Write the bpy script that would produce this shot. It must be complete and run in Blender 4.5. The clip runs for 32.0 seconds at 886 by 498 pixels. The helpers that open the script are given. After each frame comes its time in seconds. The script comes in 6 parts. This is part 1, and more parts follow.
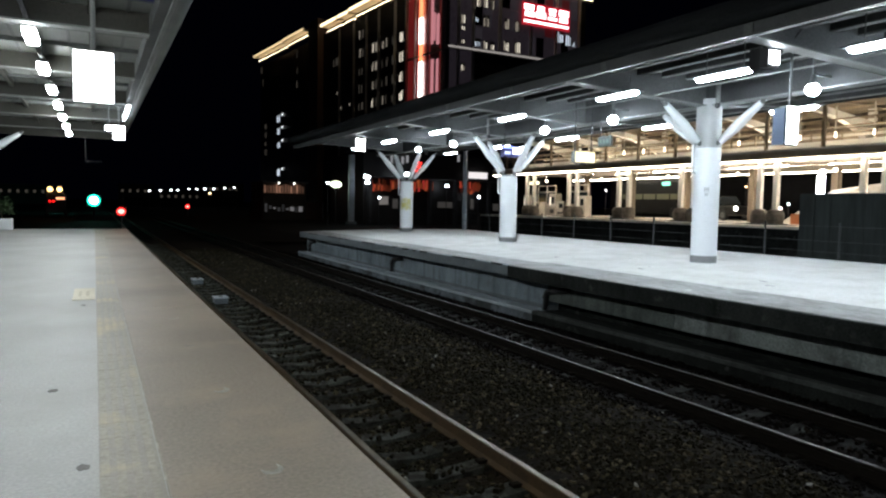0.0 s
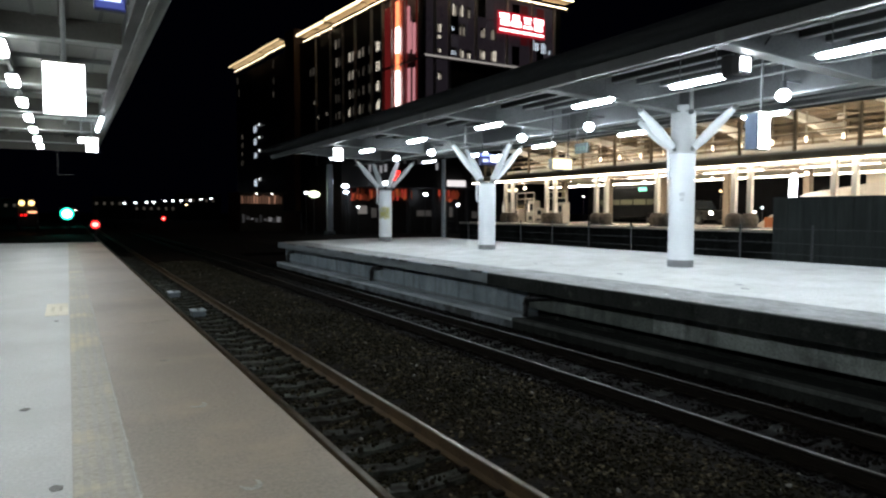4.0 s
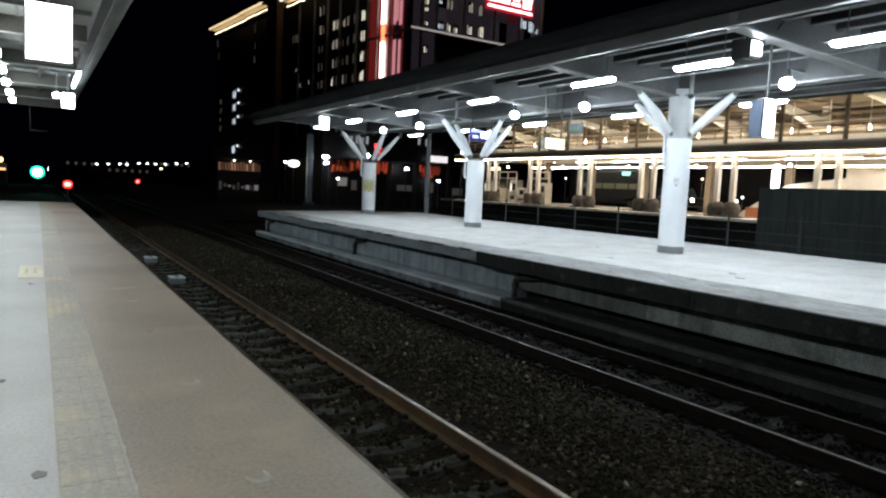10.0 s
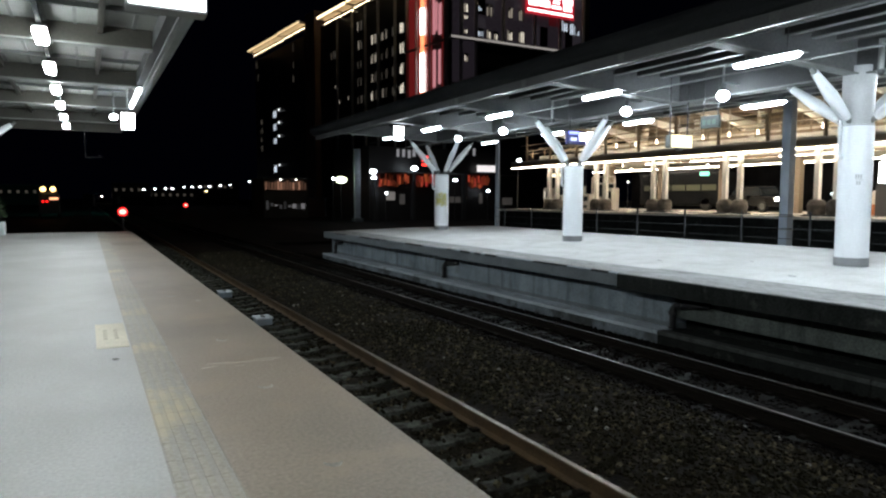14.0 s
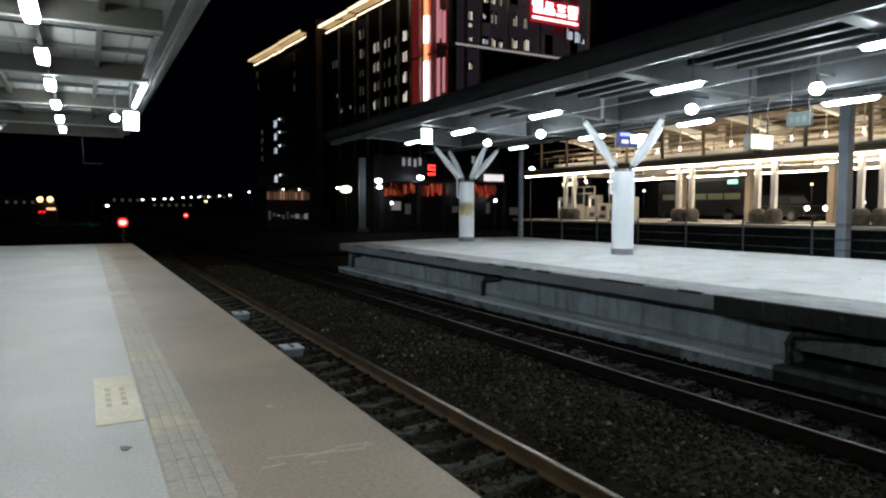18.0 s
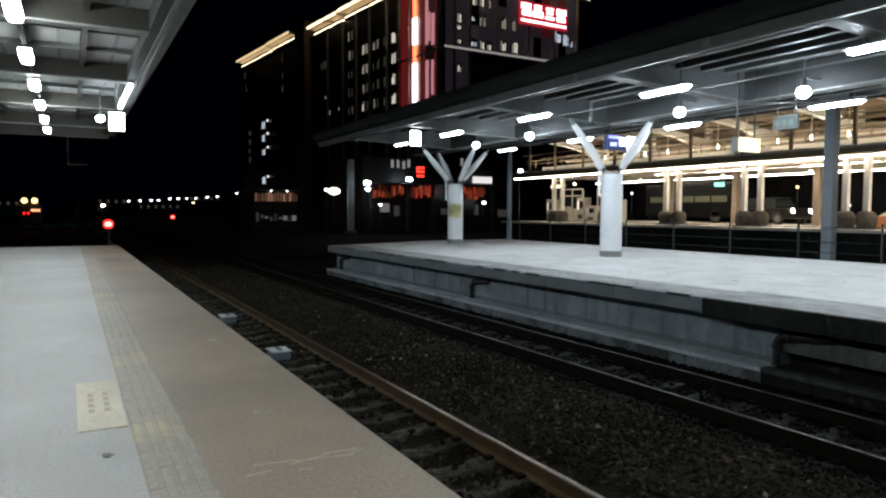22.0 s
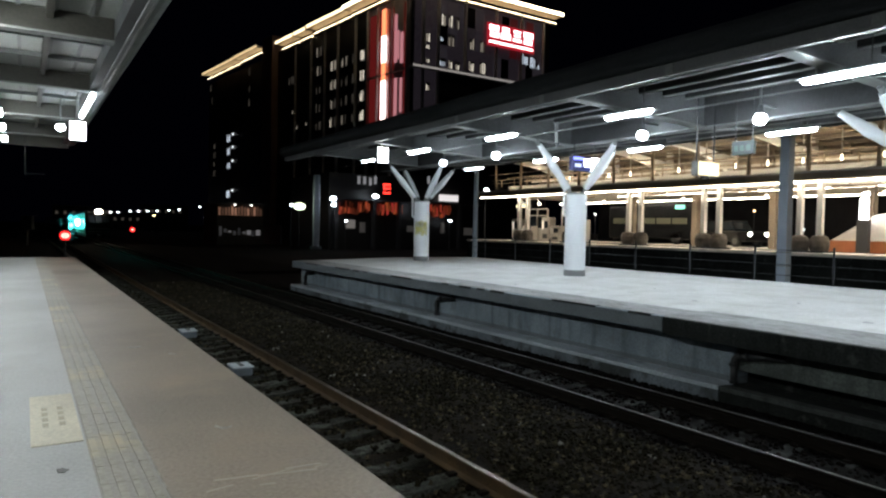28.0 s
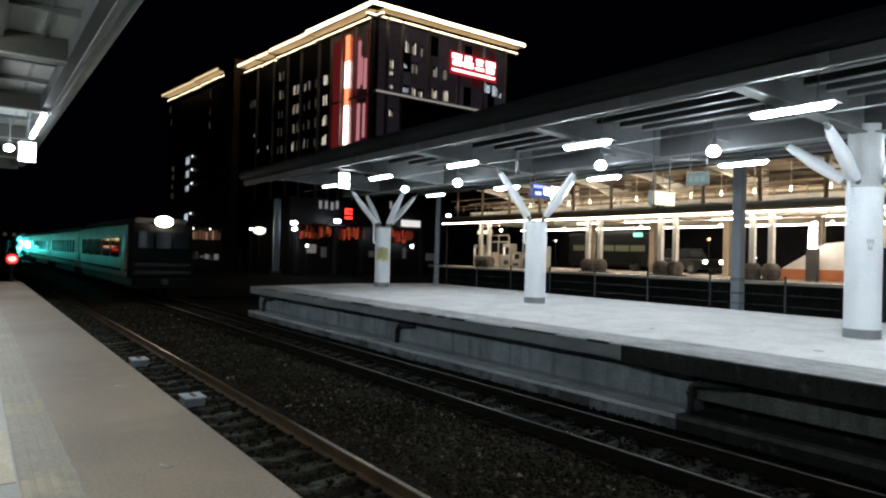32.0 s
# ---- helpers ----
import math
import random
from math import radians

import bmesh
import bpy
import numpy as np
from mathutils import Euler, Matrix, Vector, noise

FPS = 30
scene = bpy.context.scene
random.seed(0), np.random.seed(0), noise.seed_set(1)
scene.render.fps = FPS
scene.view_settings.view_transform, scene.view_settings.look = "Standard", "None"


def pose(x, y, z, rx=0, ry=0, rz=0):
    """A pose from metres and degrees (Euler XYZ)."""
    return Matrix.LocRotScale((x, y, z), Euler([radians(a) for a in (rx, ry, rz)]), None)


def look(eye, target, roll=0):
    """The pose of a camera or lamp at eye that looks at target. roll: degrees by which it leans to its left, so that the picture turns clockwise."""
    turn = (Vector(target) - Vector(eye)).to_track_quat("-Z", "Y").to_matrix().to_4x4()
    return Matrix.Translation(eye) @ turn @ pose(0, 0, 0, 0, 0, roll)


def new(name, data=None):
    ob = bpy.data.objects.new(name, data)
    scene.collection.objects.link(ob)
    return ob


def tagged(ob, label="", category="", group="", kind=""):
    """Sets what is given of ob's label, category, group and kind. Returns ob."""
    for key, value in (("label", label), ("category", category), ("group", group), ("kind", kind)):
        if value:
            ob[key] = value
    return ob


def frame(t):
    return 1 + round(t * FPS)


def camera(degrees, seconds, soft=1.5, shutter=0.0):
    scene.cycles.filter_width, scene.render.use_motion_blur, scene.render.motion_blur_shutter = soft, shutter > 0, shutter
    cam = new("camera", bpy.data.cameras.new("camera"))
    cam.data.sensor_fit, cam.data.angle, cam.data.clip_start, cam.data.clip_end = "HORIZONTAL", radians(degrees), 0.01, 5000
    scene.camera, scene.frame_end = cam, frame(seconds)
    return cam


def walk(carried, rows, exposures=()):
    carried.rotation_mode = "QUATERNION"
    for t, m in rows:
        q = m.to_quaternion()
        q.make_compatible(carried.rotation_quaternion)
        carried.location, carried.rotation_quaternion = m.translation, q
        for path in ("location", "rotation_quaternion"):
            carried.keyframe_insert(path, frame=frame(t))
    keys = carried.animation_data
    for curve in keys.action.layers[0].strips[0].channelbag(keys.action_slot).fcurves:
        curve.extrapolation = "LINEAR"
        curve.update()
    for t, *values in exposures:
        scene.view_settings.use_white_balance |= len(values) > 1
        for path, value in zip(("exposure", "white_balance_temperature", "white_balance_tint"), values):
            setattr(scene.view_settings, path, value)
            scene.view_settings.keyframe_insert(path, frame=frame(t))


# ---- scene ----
cam = camera(67.0, 32.0, soft=2.2, shutter=0.5)
PATH = [
    (0, (-1.346, 12.143, 1.429), (-0.424, 13.913, 1.297), 1.0),
    (0.5, (-1.345, 12.145, 1.437), (-0.4151, 13.9090, 1.2861), 0.90),
    (1, (-1.338, 12.147, 1.434), (-0.3871, 13.8991, 1.2692), 0.90),
    (1.5, (-1.346, 12.143, 1.438), (-0.3915, 13.8917, 1.2656), 0.85),
    (2, (-1.336, 12.144, 1.436), (-0.3899, 13.8993, 1.2820), 0.80),
    (2.5, (-1.329, 12.148, 1.437), (-0.3794, 13.8999, 1.2677), 0.90),
    (3, (-1.319, 12.136, 1.438), (-0.3396, 13.8723, 1.2747), 0.88),
    (3.5, (-1.323, 12.144, 1.444), (-0.3128, 13.8658, 1.3253), 0.33),
    (4, (-1.334, 12.152, 1.434), (-0.3583, 13.8942, 1.3270), 0.19),
    (4.5, (-1.335, 12.144, 1.438), (-0.4220, 13.9202, 1.3242), 0.64),
    (6.5, (-1.351, 12.152, 1.423), (-0.4246, 13.9200, 1.2960), 1.44),
    (7, (-1.369, 12.153, 1.436), (-0.4074, 13.9053, 1.3636), 1.30),
    (7.5, (-1.384, 12.209, 1.400), (-0.3692, 13.9323, 1.3922), 2.84),
    (8, (-1.357, 12.191, 1.398), (-0.3020, 13.8902, 1.3543), 3.10),
    (8.5, (-1.483, 12.288, 1.390), (-0.3634, 13.9410, 1.2782), 2.13),
    (9, (-1.457, 12.241, 1.408), (-0.3622, 13.9060, 1.2357), 0.85),
    (9.5, (-1.449, 12.388, 1.434), (-0.3846, 14.0751, 1.2908), 1.20),
    (10, (-1.421, 12.593, 1.406), (-0.3853, 14.2945, 1.2301), 2.75),
    (10.5, (-1.478, 13.007, 1.458), (-0.3789, 14.6697, 1.2894), 0.61),
    (11, (-1.528, 13.347, 1.436), (-0.5346, 15.0776, 1.3098), -0.31),
    (11.5, (-1.580, 13.754, 1.423), (-0.5437, 15.4617, 1.3204), 0.01),
    (12, (-1.603, 14.137, 1.405), (-0.6320, 15.8814, 1.2895), -1.39),
    (12.5, (-1.570, 14.538, 1.437), (-0.5890, 16.2772, 1.3205), 0.85),
    (13, (-1.737, 14.881, 1.439), (-0.7529, 16.6161, 1.2972), -0.38),
    (13.5, (-1.667, 15.264, 1.441), (-0.7518, 17.0364, 1.2934), -0.24),
    (15.5, (-1.764, 16.772, 1.414), (-0.719, 18.471, 1.268), 2.4),
    (16, (-1.712, 17.069, 1.42), (-0.789, 18.841, 1.319), 2.3),
    (16.5, (-1.768, 17.417, 1.441), (-0.698, 19.104, 1.351), 1.8),
    (17, (-1.726, 17.788, 1.395), (-0.728, 19.52, 1.346), -0.8),
    (17.5, (-1.648, 17.942, 1.418), (-0.656, 19.676, 1.318), 1.3),
    (18, (-1.672, 17.974, 1.404), (-0.731, 19.735, 1.286), 0.1),
    (18.5, (-1.68, 17.958, 1.415), (-0.75, 19.726, 1.31), 0.7),
    (19, (-1.678, 17.986, 1.411), (-0.686, 19.722, 1.355), 1.2),
    (19.5, (-1.676, 17.969, 1.42), (-0.649, 19.685, 1.452), 2.3),
    (20, (-1.673, 17.978, 1.412), (-0.626, 19.681, 1.413), 2.2),
    (20.5, (-1.663, 18.001, 1.412), (-0.58, 19.68, 1.323), 1.7),
    (21, (-1.66, 18.02, 1.401), (-0.609, 19.72, 1.309), 0.5),
    (21.5, (-1.666, 18.026, 1.399), (-0.677, 19.761, 1.292), 0.5),
    (22, (-1.653, 18.015, 1.409), (-0.682, 19.76, 1.297), 0.2),
    (22.5, (-1.643, 17.987, 1.421), (-0.688, 19.74, 1.303), 0.1),
    (23, (-1.633, 17.973, 1.433), (-0.651, 19.712, 1.317), 0.8),
    (23.5, (-1.639, 17.999, 1.419), (-0.651, 19.735, 1.317), 0.1),
    (24, (-1.621, 17.98, 1.431), (-0.64, 19.722, 1.353), 0.1),
    (24.5, (-1.639, 18.006, 1.428), (-0.636, 19.735, 1.355), 0.6),
    (25, (-1.64, 17.989, 1.434), (-0.615, 19.706, 1.375), 1.1),
    (25.5, (-1.656, 17.99, 1.423), (-0.637, 19.711, 1.387), 1.0),
    (27.5, (-1.659, 17.993, 1.417), (-0.607, 19.694, 1.38), 1.0),
    (28, (-1.68, 17.991, 1.394), (-0.62, 19.685, 1.336), 1.2),
    (28.5, (-1.673, 18.003, 1.411), (-0.591, 19.684, 1.333), 1.3),
    (29, (-1.651, 18.029, 1.408), (-0.54, 19.69, 1.324), 1.5),
    (29.5, (-1.662, 18.048, 1.416), (-0.55, 19.709, 1.344), 1.5),
    (30, (-1.647, 18.038, 1.423), (-0.53, 19.696, 1.368), 1.7),
    (30.5, (-1.656, 18.036, 1.426), (-0.527, 19.687, 1.4), 1.7),
    (31, (-1.677, 18.037, 1.409), (-0.541, 19.682, 1.407), 2.0),
    (31.5, (-1.658, 18.037, 1.414), (-0.512, 19.676, 1.428), 1.9),
    (32, (-1.622, 18.024, 1.434), (-0.469, 19.657, 1.454), 1.6),
]
walk(cam, [(t, look(eye, target, roll)) for t, eye, target, roll in PATH], [(0, 0.08), (13.5, 0.12), (20, 0.0), (32, -0.1)])

# ---- world, exposure ----
scene.view_settings.exposure = 0.0
world = bpy.data.worlds.new("night")
scene.world = world
world.use_nodes = True
wn = world.node_tree.nodes["Background"]
wn.inputs["Color"].default_value = (0.2, 0.24, 0.9, 1)
wn.inputs["Strength"].default_value = 0.001

# ---- materials ----


def mat(name, color, rough=0.6, metal=0.0, var=0.25, scale=6.0, fine=60.0, bump=0.0, bump_scale=80.0, tint=None, rnd=0.0, stretch=None, spec=0.5, streak=0.0, blot=None, blot_scale=1.5, blot_lo=0.5, blot_hi=0.62):
    """Principled surface with variation at two scales, optional bump, tint patches and object-wise variation."""
    m = bpy.data.materials.new(name)
    m.use_nodes = True
    nt = m.node_tree
    b = nt.nodes["Principled BSDF"]
    b.inputs["Roughness"].default_value = rough
    b.inputs["Metallic"].default_value = metal
    b.inputs["Specular IOR Level"].default_value = spec
    tc = nt.nodes.new("ShaderNodeTexCoord")
    geo = nt.nodes.new("ShaderNodeNewGeometry")
    src = geo.outputs["Position"]
    if stretch:
        mp = nt.nodes.new("ShaderNodeMapping")
        mp.inputs["Scale"].default_value = stretch
        nt.links.new(src, mp.inputs["Vector"])
        src = mp.outputs["Vector"]

    def noise_at(sc, detail=4.0):
        n = nt.nodes.new("ShaderNodeTexNoise")
        n.inputs["Scale"].default_value = sc
        n.inputs["Detail"].default_value = detail
        nt.links.new(src, n.inputs["Vector"])
        return n

    big, small = noise_at(scale * 0.2), noise_at(fine)
    c = tuple(color)
    t2 = tint or tuple(max(0, v * (1 - var)) for v in c)
    mix = nt.nodes.new("ShaderNodeMix")
    mix.data_type = "RGBA"
    ramp = nt.nodes.new("ShaderNodeMapRange")
    ramp.inputs["From Min"].default_value = 0.35
    ramp.inputs["From Max"].default_value = 0.68
    nt.links.new(big.outputs["Fac"], ramp.inputs["Value"])
    nt.links.new(ramp.outputs["Result"], mix.inputs["Factor"])
    mix.inputs["A"].default_value = (*c, 1)
    mix.inputs["B"].default_value = (*t2, 1)
    mul = nt.nodes.new("ShaderNodeMix")
    mul.data_type = "RGBA"
    mul.blend_type = "MULTIPLY"
    r2 = nt.nodes.new("ShaderNodeMapRange")
    r2.inputs["From Min"].default_value = 0.3
    r2.inputs["From Max"].default_value = 0.7
    r2.inputs["To Min"].default_value = 1 - var
    r2.inputs["To Max"].default_value = 1.0 + var * 0.3
    nt.links.new(small.outputs["Fac"], r2.inputs["Value"])
    mul.inputs["Factor"].default_value = 1.0
    nt.links.new(mix.outputs["Result"], mul.inputs["A"])
    nt.links.new(r2.outputs["Result"], mul.inputs["B"])
    out = mul.outputs["Result"]
    if rnd:
        oi = nt.nodes.new("ShaderNodeObjectInfo")
        r3 = nt.nodes.new("ShaderNodeMapRange")
        r3.inputs["To Min"].default_value = 1 - rnd
        r3.inputs["To Max"].default_value = 1 + rnd
        nt.links.new(oi.outputs["Random"], r3.inputs["Value"])
        m3 = nt.nodes.new("ShaderNodeMix")
        m3.data_type = "RGBA"
        m3.blend_type = "MULTIPLY"
        m3.inputs["Factor"].default_value = 1.0
        nt.links.new(out, m3.inputs["A"])
        nt.links.new(r3.outputs["Result"], m3.inputs["B"])
        out = m3.outputs["Result"]
    if blot:
        nb2 = noise_at(blot_scale, 6.0)
        nb2.inputs["Roughness"].default_value = 0.65
        r6 = nt.nodes.new("ShaderNodeMapRange")
        r6.inputs["From Min"].default_value = blot_lo
        r6.inputs["From Max"].default_value = blot_hi
        nt.links.new(nb2.outputs["Fac"], r6.inputs["Value"])
        m6 = nt.nodes.new("ShaderNodeMix")
        m6.data_type = "RGBA"
        nt.links.new(r6.outputs["Result"], m6.inputs["Factor"])
        nt.links.new(out, m6.inputs["A"])
        m6.inputs["B"].default_value = (*blot, 1)
        out = m6.outputs["Result"]
    if streak:
        mp2 = nt.nodes.new("ShaderNodeMapping")
        mp2.inputs["Scale"].default_value = (5, 5, 0.8)
        nt.links.new(geo.outputs["Position"], mp2.inputs["Vector"])
        ns = nt.nodes.new("ShaderNodeTexNoise")
        ns.inputs["Scale"].default_value = 1.0
        ns.inputs["Detail"].default_value = 5.0
        nt.links.new(mp2.outputs["Vector"], ns.inputs["Vector"])
        r4 = nt.nodes.new("ShaderNodeMapRange")
        r4.inputs["From Min"].default_value = 0.48
        r4.inputs["From Max"].default_value = 0.8
        r4.inputs["To Min"].default_value = 1.0
        r4.inputs["To Max"].default_value = 1 - streak
        nt.links.new(ns.outputs["Fac"], r4.inputs["Value"])
        m4 = nt.nodes.new("ShaderNodeMix")
        m4.data_type = "RGBA"
        m4.blend_type = "MULTIPLY"
        m4.inputs["Factor"].default_value = 1.0
        nt.links.new(out, m4.inputs["A"])
        nt.links.new(r4.outputs["Result"], m4.inputs["B"])
        out = m4.outputs["Result"]
    nt.links.new(out, b.inputs["Base Color"])
    r5 = nt.nodes.new("ShaderNodeMapRange")
    r5.inputs["To Min"].default_value = max(0.03, rough - 0.12)
    r5.inputs["To Max"].default_value = min(1.0, rough + 0.12)
    nt.links.new(big.outputs["Fac"], r5.inputs["Value"])
    nt.links.new(r5.outputs["Result"], b.inputs["Roughness"])
    if bump:
        nb = noise_at(bump_scale, 3.0)
        bp = nt.nodes.new("ShaderNodeBump")
        bp.inputs["Strength"].default_value = bump
        bp.inputs["Distance"].default_value = 0.02
        nt.links.new(nb.outputs["Fac"], bp.inputs["Height"])
        nt.links.new(bp.outputs["Normal"], b.inputs["Normal"])
    return m


def glow(name, color, strength):
    m = bpy.data.materials.new(name)
    m.use_nodes = True
    b = m.node_tree.nodes["Principled BSDF"]
    b.inputs["Base Color"].default_value = tuple(0.12 * v for v in color) + (1,)
    b.inputs["Emission Color"].default_value = (*color, 1)
    b.inputs["Emission Strength"].default_value = strength
    return m


def glass(name, color=(0.02, 0.025, 0.03), rough=0.05):
    m = bpy.data.materials.new(name)
    m.use_nodes = True
    b = m.node_tree.nodes["Principled BSDF"]
    b.inputs["Base Color"].default_value = (*color, 1)
    b.inputs["Roughness"].default_value = rough
    return m


M_PLAT_IN = mat("platform_concrete", (0.485, 0.485, 0.475), 0.52, var=0.2, scale=3, fine=45, bump=0.15, tint=(0.43, 0.428, 0.418), blot=(0.385, 0.38, 0.366), blot_scale=1.4, blot_lo=0.5, blot_hi=0.75)
M_PLAT_OUT = mat("platform_edge_paving", (0.345, 0.285, 0.228), 0.45, var=0.3, scale=2, fine=40, tint=(0.27, 0.228, 0.187), bump=0.15, blot=(0.345, 0.272, 0.205), blot_scale=1.3, blot_lo=0.52, blot_hi=0.72)
M_TACT = mat("worn_yellow_tactile", (0.41, 0.375, 0.315), 0.6, var=0.25, scale=6, fine=30, tint=(0.38, 0.35, 0.295), bump=0.1, blot=(0.48, 0.42, 0.29), blot_scale=0.9, blot_lo=0.53, blot_hi=0.62)
M_TILE = mat("floor_notice_yellow", (0.68, 0.62, 0.48), 0.55, var=0.2, scale=5, fine=40)
M_MARK = mat("faded_print", (0.5, 0.44, 0.31), 0.6, var=0.2)
M_SCUFF = mat("pale_scuff", (0.5, 0.46, 0.4), 0.6, var=0.4, scale=30, fine=90, blot=(0.3, 0.27, 0.23), blot_scale=14, blot_lo=0.45, blot_hi=0.55)
M_CONC = mat("old_concrete", (0.3, 0.36, 0.41), 0.8, var=0.35, scale=5, fine=40, bump=0.3, streak=0.6, blot=(0.16, 0.17, 0.17), blot_scale=2.5, blot_lo=0.55, blot_hi=0.75)
# Dark stained concrete; in the wall groove it also carries the shade.
M_CONC_DARK = mat("stained_shaded_concrete", (0.022, 0.024, 0.022), 0.9, var=0.5, scale=5, fine=30, bump=0.45, streak=0.5, spec=0.15, blot=(0.075, 0.08, 0.072), blot_scale=3.5, blot_lo=0.6, blot_hi=0.75)
M_PLAT_R = mat("pale_platform_paving", (0.58, 0.572, 0.555), 0.78, var=0.2, scale=4, fine=22, tint=(0.5, 0.49, 0.47), bump=0.4, bump_scale=30, blot=(0.41, 0.4, 0.375), blot_scale=1.6, blot_lo=0.5, blot_hi=0.75)
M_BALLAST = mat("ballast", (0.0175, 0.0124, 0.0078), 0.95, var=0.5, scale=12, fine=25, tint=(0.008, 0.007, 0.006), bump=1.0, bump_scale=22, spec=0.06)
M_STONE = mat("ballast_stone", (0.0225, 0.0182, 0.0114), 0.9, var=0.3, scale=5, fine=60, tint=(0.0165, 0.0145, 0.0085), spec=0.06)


def island_vary(m, lo, hi):
    """Varies the base colour from loose piece to loose piece."""
    nt = m.node_tree
    b = nt.nodes["Principled BSDF"]
    src = b.inputs["Base Color"].links[0].from_socket
    g = nt.nodes.new("ShaderNodeNewGeometry")
    r = nt.nodes.new("ShaderNodeMapRange")
    r.inputs["To Min"].default_value, r.inputs["To Max"].default_value = lo, hi
    p = nt.nodes.new("ShaderNodeMath")
    p.operation = "POWER"
    p.inputs[1].default_value = 7.0
    nt.links.new(g.outputs["Random Per Island"], p.inputs[0])
    nt.links.new(p.outputs[0], r.inputs["Value"])
    x = nt.nodes.new("ShaderNodeMix")
    x.data_type, x.blend_type = "RGBA", "MULTIPLY"
    x.inputs["Factor"].default_value = 1.0
    nt.links.new(src, x.inputs["A"])
    nt.links.new(r.outputs["Result"], x.inputs["B"])
    nt.links.new(x.outputs["Result"], b.inputs["Base Color"])


island_vary(M_STONE, 0.65, 4.6)
M_GROUND = mat("dark_ground", (0.008, 0.0078, 0.0075), 0.95, var=0.4, scale=0.5, fine=4, spec=0.06)
# Rust of the near rails, lamp light mixed into the lighter tone.
M_RAIL_1 = mat("lamplit_rust_rail", (0.09, 0.057, 0.028), 0.55, var=0.4, scale=10, fine=60, tint=(0.05, 0.032, 0.018), spec=0.22)
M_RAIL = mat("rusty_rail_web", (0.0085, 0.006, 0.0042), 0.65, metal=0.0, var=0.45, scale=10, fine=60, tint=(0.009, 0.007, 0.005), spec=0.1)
M_RAILTOP_2 = mat("thin_worn_head", (0.2, 0.18, 0.155), 0.42, metal=1.0, var=0.5, scale=8, fine=50, blot=(0.12, 0.09, 0.065), blot_scale=1.2, blot_lo=0.5, blot_hi=0.62)
M_RAILTOP = mat("worn_rail_head", (0.22, 0.175, 0.125), 0.38, metal=1.0, var=0.5, scale=8, fine=50, blot=(0.1, 0.068, 0.042), blot_scale=0.9, blot_lo=0.46, blot_hi=0.56)
M_SLEEPER = mat("sleeper_concrete", (0.08, 0.084, 0.07), 0.85, var=0.5, scale=12, fine=40, bump=0.4, rnd=0.35, spec=0.06, blot=(0.018, 0.015, 0.012), blot_scale=6.0, blot_lo=0.46, blot_hi=0.58)
M_WHITE = mat("white_column_paint", (0.78, 0.8, 0.82), 0.45, var=0.07, scale=4, fine=30, tint=(0.7, 0.72, 0.74))
M_GREYBASE = mat("grey_base_paint", (0.23, 0.235, 0.24), 0.6, var=0.2)
M_STEEL = mat("canopy_steel_paint", (0.17, 0.178, 0.175), 0.5, var=0.22, scale=4, fine=30)
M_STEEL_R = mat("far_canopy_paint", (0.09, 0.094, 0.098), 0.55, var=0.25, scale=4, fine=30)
# Shade on the webs and lamp light on the flanges sit in these greys.
M_WEB = mat("shaded_web_paint", (0.06, 0.061, 0.062), 0.6, var=0.35, scale=4, fine=30)
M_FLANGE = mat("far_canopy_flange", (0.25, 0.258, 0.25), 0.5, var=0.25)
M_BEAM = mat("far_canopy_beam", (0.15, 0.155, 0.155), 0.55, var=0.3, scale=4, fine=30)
# Gutter is unlit; its shade is put into this near-black colour.
M_STEEL_D = mat("shaded_canopy_paint", (0.022, 0.024, 0.026), 0.8, var=0.35, scale=3, fine=30, spec=0.15)
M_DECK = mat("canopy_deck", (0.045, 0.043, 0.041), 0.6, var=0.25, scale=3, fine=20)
M_BEAM_L = mat("dull_beam_paint", (0.06, 0.057, 0.047), 0.55, var=0.25, scale=3, fine=20)
M_DECK_L = mat("canopy_deck_pale", (0.29, 0.3, 0.285), 0.55, var=0.2, scale=3, fine=20)
M_DARK = mat("dark_metal", (0.035, 0.035, 0.038), 0.5, var=0.2)
M_BLACK = mat("black_pipe", (0.02, 0.02, 0.022), 0.5, var=0.2)
M_POLE = mat("grey_blue_pole", (0.28, 0.32, 0.37), 0.5, var=0.15)
M_FENCE = mat("dark_green_hoarding", (0.012, 0.017, 0.0155), 0.85, var=0.4, scale=6, stretch=(1, 6, 0.6))
M_GLASS = glass("dark_window_glass")
M_TUBE = glow("fluorescent_tube", (0.78, 0.91, 1.0), 180)
M_TUBE_OLD = glow("aged_tube", (0.78, 0.91, 1.0), 18)
M_TUBE_L = glow("fluorescent_tube_near", (0.92, 1.0, 1.0), 74)
M_GLOBE = glow("globe_lamp", (0.78, 0.9, 1.0), 95)
M_LBOX = glow("light_box_panel", (0.92, 0.95, 1.0), 14)
M_YBOX = glow("yellow_light_box", (1.0, 0.9, 0.6), 1.7)
M_BULB = glow("warm_bulb", (1.0, 0.86, 0.66), 8)
M_WARM = glow("warm_tube", (1.0, 0.84, 0.61), 70)
M_WARM_HALL = glow("warm_hall_fill", (1.0, 0.87, 0.68), 190)
M_WARM_LINE = glow("warm_light_line", (1.0, 0.88, 0.71), 34)

